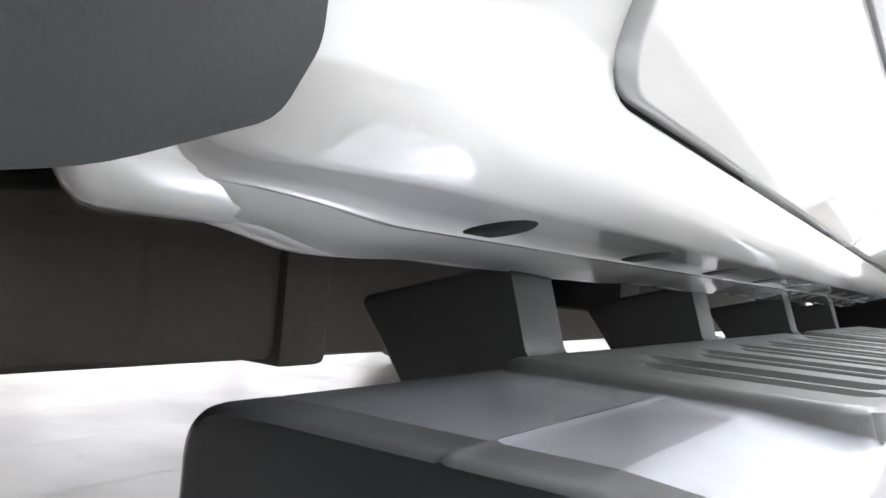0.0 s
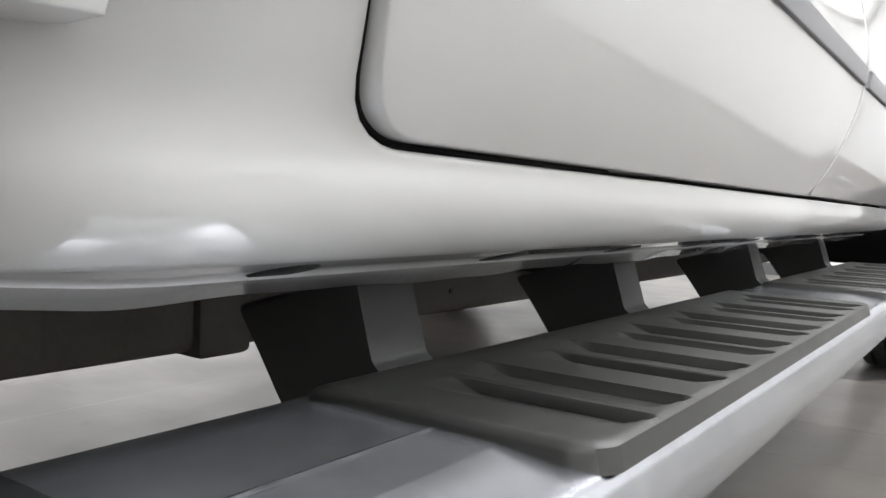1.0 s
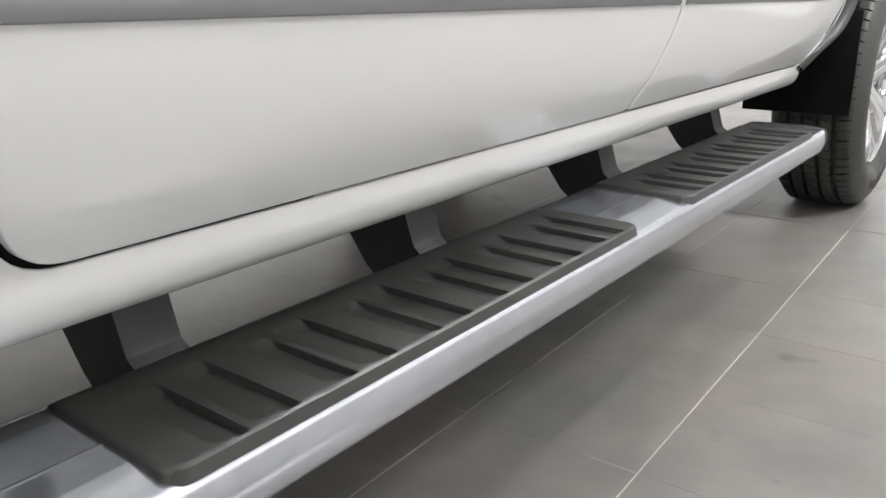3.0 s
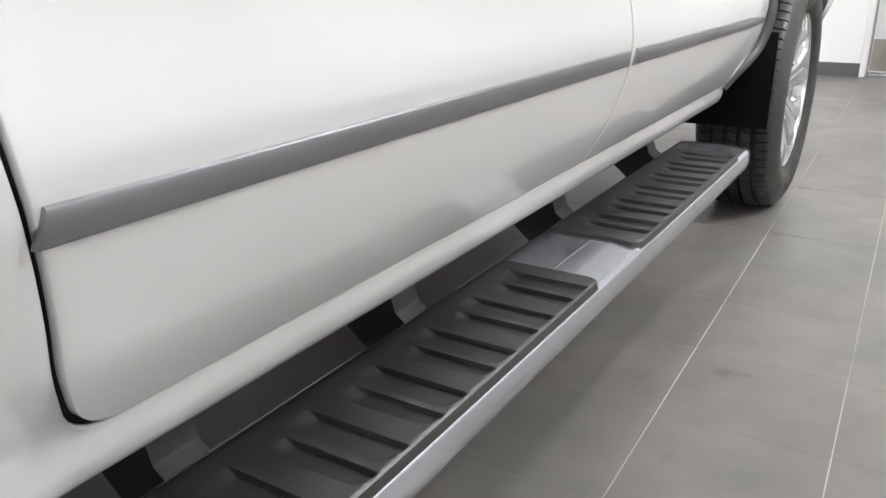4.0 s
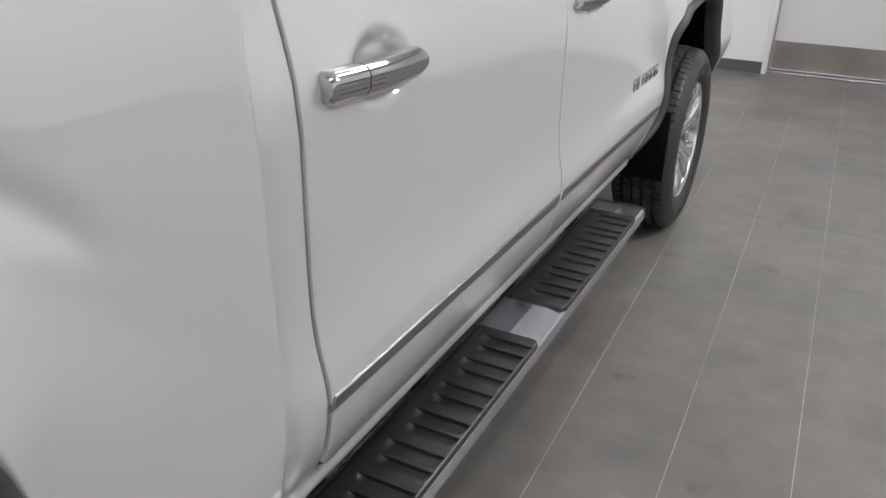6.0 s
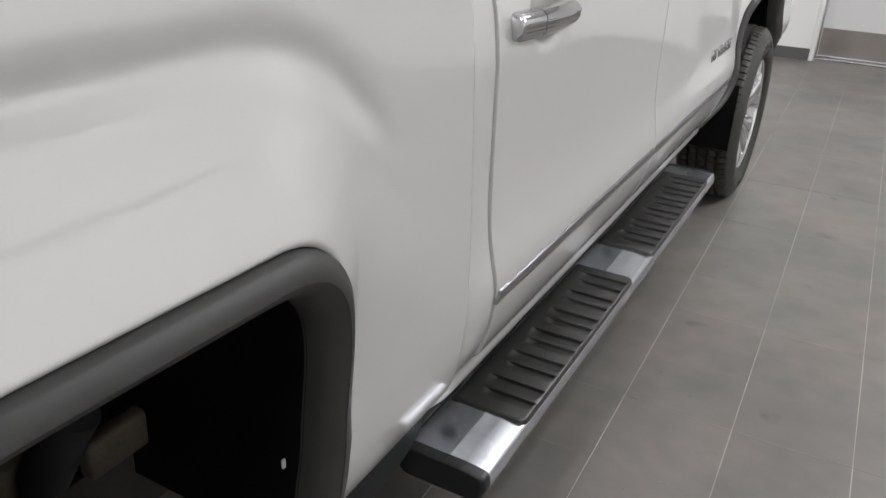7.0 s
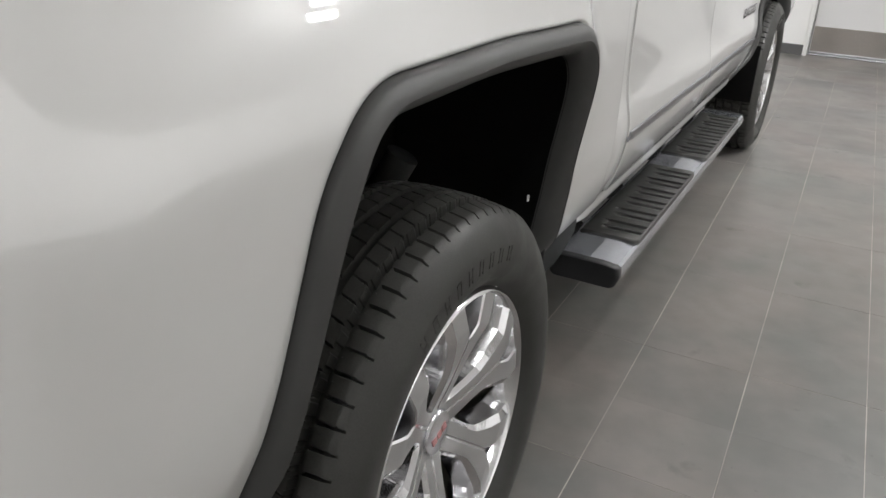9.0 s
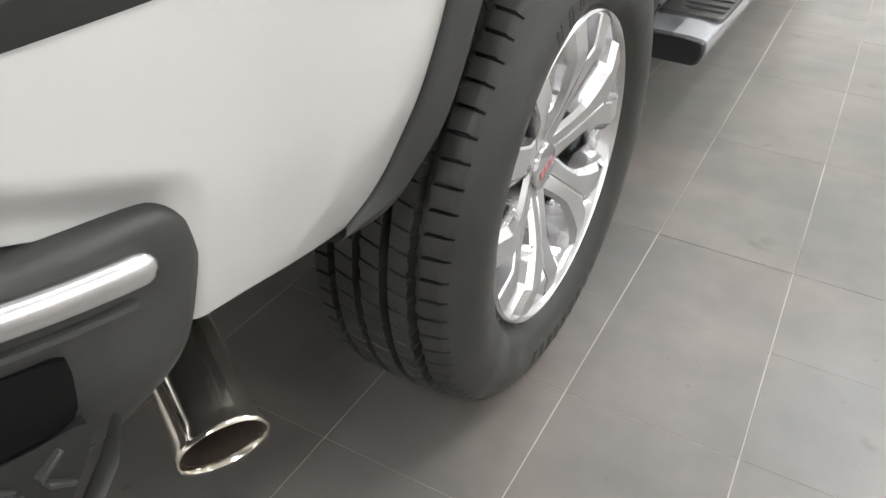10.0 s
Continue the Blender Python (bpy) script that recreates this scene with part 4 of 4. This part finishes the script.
def bumper():
    outline = rounded([(-0.694, 0.694), (-0.744, 0.532), (-0.86, 0.44), (-1.25, 0.40), (-1.25, 0.765), (-0.89, 0.705)], [0.055, 0.12, 0.06, 0.02, 0.02, 0.2], step=0.004, closed=True)
    A = resample(outline, 160, closed=True)
    c = np.array((-1.0, 0.6))
    rows = 24
    P = np.zeros((160, rows, 3))
    for j in range(rows):
        f = j / rows
        yz = c + (A - c) * (1 - f)
        edge = 0.016 * (1 - math.sqrt(max(0.0, 1 - max(0.0, 1 - f / 0.12) ** 2)))
        x = bumper_x(yz[:, 0], yz[:, 1]) - edge
        pocket = sstep(0.645, 0.615, yz[:, 1]) * sstep(-0.815, -0.835, yz[:, 0]) * sstep(0.47, 0.49, yz[:, 1])
        x = x - 0.006 * pocket
        P[:, j] = np.stack([x, yz[:, 0], yz[:, 1]], axis=1)
    V = [p for row in P.transpose(1, 0, 2) for p in row]
    F = grid_faces(rows, 160, wrap_m=True) + [tuple(range((rows - 1) * 160, rows * 160))]
    s_ = len(V)
    V += [p - np.array((0.05, 0, 0)) for p in P[:, 0]]
    F += [(k, (k + 1) % 160, s_ + (k + 1) % 160, s_ + k) for k in range(160)]
    return mesh_object("rear_bumper", V, F, FLARE, truck, "dark grey moulded rear bumper end")


rear_bumper = bumper()
ys = -0.770 - 0.430 * np.linspace(0, 1, 60) ** 1.6
V = []
for i, y in enumerate(ys):
    end = (max(0.0, 1 - max(0.0, 1 - (-0.770 - y) / 0.016) ** 2)) ** 0.4
    zc = 0.6625 + 0.14 * (-0.770 - y)
    for k in range(12):
        a = 2 * math.pi * k / 12
        V.append((float(bumper_x(y, 0.65)) + 0.004 + 0.009 * math.cos(a) * (0.3 + 0.7 * end), y, zc + (0.0140 - 0.008 * min(0.4, -0.770 - y)) * (abs(math.sin(a)) ** 0.6) * (1 if math.sin(a) > 0 else -1) * end))
mesh_object("bumper_strip", V, grid_faces(60, 12, wrap_m=True), CHROME_SATIN, rear_bumper, "bright chrome strip")


def bumper_patch(name, outline, surface, mat, label):
    """A panel laid on the bumper's end inside an outline in y and z."""
    A = resample(rounded(outline, [0.012] * len(outline), closed=True), 80, closed=True)
    c = A.mean(axis=0)
    rings = [c + (A - c) * f for f in (1.0, 0.985, 0.8, 0.5, 0.2)]
    V = [(float(surface(*q)) if k else float(bumper_x(*q)) - 0.006, q[0], q[1]) for k, r in enumerate(rings) for q in r]
    return mesh_object(name, V, grid_faces(5, 80, wrap_m=True) + [tuple(range(320, 400))], mat, rear_bumper, label)


def tread_x(y, z):
    """The sloping face of the corner step, which comes forward towards its lower edge."""
    return bumper_x(y, 0.565) + 0.004 + 0.12 * (0.566 - z)


# black sheet on the bumper's face, painting the shade of the step recess
bumper_patch("step_recess", [(-0.842, 0.628), (-0.846, 0.568), (-1.2, 0.585), (-1.2, 0.69)], lambda y, z: bumper_x(y, z) + 0.0015, WELL, "black sheet giving the step recess its shade")
bumper_patch("step_tread", [(-0.830, 0.566), (-0.888, 0.486), (-1.2, 0.455), (-1.2, 0.580)], tread_x, TREAD, "black step tread with raised bars")
for i in range(9):
    for j in range(4):
        y, z = -0.866 - 0.034 * i - 0.012 * (j % 2) - 0.010 * (3 - j), 0.494 + 0.019 * j
        bm = bmesh.new()
        bmesh.ops.create_cube(bm, size=1.0, matrix=Matrix.Translation((float(tread_x(y, z)) + 0.001, y, z)) @ Matrix.Rotation(radians(32 if (i + j) % 2 else -38), 4, "X") @ Matrix.Diagonal((0.010, 0.024, 0.0046, 1)))
        bmesh.ops.bevel(bm, geom=list(bm.edges), offset=0.0012, segments=1, affect="EDGES")
        part("tread_bar", bm, FLARE, rear_bumper)
lip = resample(rounded([(-0.824, 0.552), (-0.838, 0.524), (-0.878, 0.480), (-0.96, 0.462), (-1.2, 0.448)], [0, 0.04, 0.06, 0.1, 0]), 50)
V = []
for i, (y, z) in enumerate(lip):
    r = 0.006 * min(1.0, 0.55 + i / 8)
    for k in range(8):
        a = 2 * math.pi * k / 8
        V.append((float(tread_x(y, z)) - 0.001 + 1.6 * r * math.cos(a), y + 0.4 * r * math.sin(a), z + r * math.sin(a)))
mesh_object("step_lip", V, grid_faces(50, 8, wrap_m=True), FLARE, rear_bumper, "rounded grey edge of the corner step")
V = []
for y in np.linspace(-0.790, -1.2, 30):
    zc = 0.637 + 0.14 * (-0.790 - y)
    x = float(bumper_x(y, 0.62))
    V += [(x - 0.003, y, zc + 0.006), (x + 0.005, y, zc + 0.003), (x + 0.006, y, zc - 0.001), (x - 0.003, y, zc - 0.006)]
mesh_object("strip_ledge", V, grid_faces(30, 4), FLARE, rear_bumper, "narrow grey ledge under the chrome strip")


def exhaust():
    d = Vector((0.82, -0.42, -0.33)).normalized()
    q = d.to_track_quat("X", "Z").to_matrix().to_4x4()
    v, f = revolve([(-0.5, 0.034), (-0.20, 0.034), (-0.19, 0.0440), (-0.018, 0.0450), (-0.008, 0.0465), (-0.002, 0.0488), (0.002, 0.0492), (0.0045, 0.0480), (0.004, 0.0455), (-0.002, 0.0435), (-0.15, 0.042), (-0.2, 0.0)], 64)
    ob = mesh_object("exhaust_tip", v, f, CHROME_DARK, truck, "polished steel exhaust tip")
    ob.matrix_basis = Matrix.Translation((0.958, -0.697, 0.379)) @ q
    v, f = revolve([(-0.003, 0.0432), (-0.149, 0.0417), (-0.15, 0.0)], 48)
    mesh_object("inner_pipe", v, f, SOOT, ob, "sooty inside of the exhaust")
    return ob


exhaust()


# ---------- the rest of the truck's body ----------
def mirrored(ob):
    """The same panel on the truck's other side."""
    me = ob.data.copy()
    me.transform(Matrix.Diagonal((-1, 1, 1, 1)))
    me.flip_normals()
    twin = new(ob.name.split(".")[0], me)
    twin.parent = truck
    return twin


for ob in [o for o in truck.children if o.type == "MESH" and o.name.split(".")[0] in ("rear_door", "front_door", "cab_side", "bed_side", "front_fender", "wheel_flare", "wheel_liner")]:
    mirrored(ob)
for wy in (0.0, 3.645):
    copy_thing(rear_wheel, pose(-WHEEL_X, wy, 0.395, 20, 0, 180))


def cab_ring(z, x, y0, y1, r):
    return [(px, py, z) for px, py in resample(rounded([(-x, y0), (x, y0), (x, y1), (-x, y1)], [r] * 4, closed=True), 96, closed=True)]


rings = [cab_ring(1.43, 0.885, 0.90, 3.28, 0.06), cab_ring(1.50, 0.865, 0.93, 3.16, 0.07), cab_ring(1.80, 0.745, 1.02, 2.66, 0.10), cab_ring(1.87, 0.70, 1.07, 2.52, 0.14), cab_ring(1.90, 0.60, 1.20, 2.38, 0.2), cab_ring(1.91, 0.30, 1.50, 2.1, 0.15)]
mesh_object("cab_roof", [p for r in rings for p in r], grid_faces(6, 96, wrap_m=True) + [tuple(range(480, 576))], PAINT, truck, "white painted cab roof")


def pane(name, corners):
    p = [np.array(c, float) for c in corners]
    n = np.cross(p[1] - p[0], p[3] - p[0])
    n /= np.linalg.norm(n)
    m = sum(p) / 4
    if n @ (m - np.array((0, 2.0, 1.6))) < 0:
        n = -n
    V = [q + n * 0.006 for q in p] + [q - n * 0.006 for q in p]
    return mesh_object(name, V, [(0, 1, 2, 3), (7, 6, 5, 4), (0, 4, 5, 1), (1, 5, 6, 2), (2, 6, 7, 3), (3, 7, 4, 0)], GLASS, truck, "dark tinted glass", smooth=False)


for s_ in (1, -1):
    pane("side_window", [(s_ * 0.861, 1.10, 1.51), (s_ * 0.861, 1.98, 1.51), (s_ * 0.755, 1.98, 1.775), (s_ * 0.755, 1.16, 1.775)])
    pane("side_window", [(s_ * 0.861, 2.06, 1.51), (s_ * 0.861, 3.02, 1.51), (s_ * 0.755, 2.56, 1.775), (s_ * 0.755, 2.06, 1.775)])
pane("windshield", [(-0.76, 3.148, 1.515), (0.76, 3.148, 1.515), (0.66, 2.69, 1.785), (-0.66, 2.69, 1.785)])
pane("rear_window", [(-0.74, 0.934, 1.515), (0.74, 0.934, 1.515), (0.64, 1.012, 1.775), (-0.64, 1.012, 1.775)])
V = []
for y, z, x in ((3.20, 1.455, 0.93), (3.7, 1.45, 0.93), (4.3, 1.42, 0.92), (4.55, 1.37, 0.90), (4.62, 1.28, 0.88), (4.63, 0.9, 0.88), (4.63, 0.5, 0.86)):
    V += [(px, y - 0.09 * abs(px / x) ** 3 * (y > 4), z + (0.03 * (1 - (px / x) ** 2) if z > 1.3 else 0)) for px in np.linspace(-x, x, 25)]
mesh_object("hood", V, grid_faces(7, 25), PAINT, truck, "white painted hood and nose")
bm = bmesh.new()
box(bm, -0.60, 0.60, 4.60, 4.66, 0.82, 1.20, 0.03)
part("grille", bm, CHROME_SATIN, truck, "chrome grille")
bm = bmesh.new()
box(bm, -0.95, 0.95, 4.52, 4.72, 0.46, 0.74, 0.05)
part("front_bumper", bm, CHROME_SATIN, truck, "chrome front bumper")
bm = bmesh.new()
box(bm, -0.86, 0.86, -1.155, -1.115, 0.76, 1.46, 0.012)
part("tailgate", bm, PAINT, truck, "white painted tailgate")
bm = bmesh.new()
box(bm, -0.80, 0.80, -1.30, -1.13, 0.47, 0.72, 0.03)
part("bumper_bar", bm, CHROME_SATIN, rear_bumper, "chrome rear bumper bar")
bm = bmesh.new()
box(bm, -0.90, 0.90, -1.11, 0.885, 1.44, 1.47, 0.01)
part("bed_cover", bm, BLACK, truck, "black bed cover")

# ---------- floor tiles ----------
bm = bmesh.new()
box(bm, -GRID / 2 + 0.0010, GRID / 2 - 0.0010, -GRID / 2 + 0.0003, GRID / 2 - 0.0003, -0.010, 0.0, 0.0005, 1)
first_tile = part("tile", bm, TILE, floor)
tile_mesh = first_tile.data
ca, sa = math.cos(GA), math.sin(GA)
far_v, far_f = [], []
count = 0
for i in range(-18, 24):
    for j in range(-26, 18):
        u, v = (i + 0.5) * GRID, (j + 0.5) * GRID
        x, y = GX + ca * u + sa * -v, GY + sa * u + ca * v
        if not (-3.95 < x < 7.8 and -5.95 < y < 7.6):
            continue
        near = -3 <= i <= 3 and -11 <= j <= 14
        if near:
            ob = first_tile if count == 0 else new("tile", tile_mesh)
            ob.parent = floor
            ob.matrix_basis = pose(x, y, 0.0004 * math.sin(i * 12.9 + j * 78.2), 0, 0, math.degrees(GA))
            count += 1
        else:
            h, k = GRID / 2 - 0.0010, GRID / 2 - 0.0003
            s = len(far_v)
            for dx, dy in ((-h, -k), (h, -k), (h, k), (-h, k)):
                far_v.append((x + ca * dx - sa * dy, y + sa * dx + ca * dy, 0.0))
            far_f.append((s, s + 1, s + 2, s + 3))
tagged(mesh_object("far_tiles", far_v, far_f, TILE, floor, smooth=False), kind="stuff")
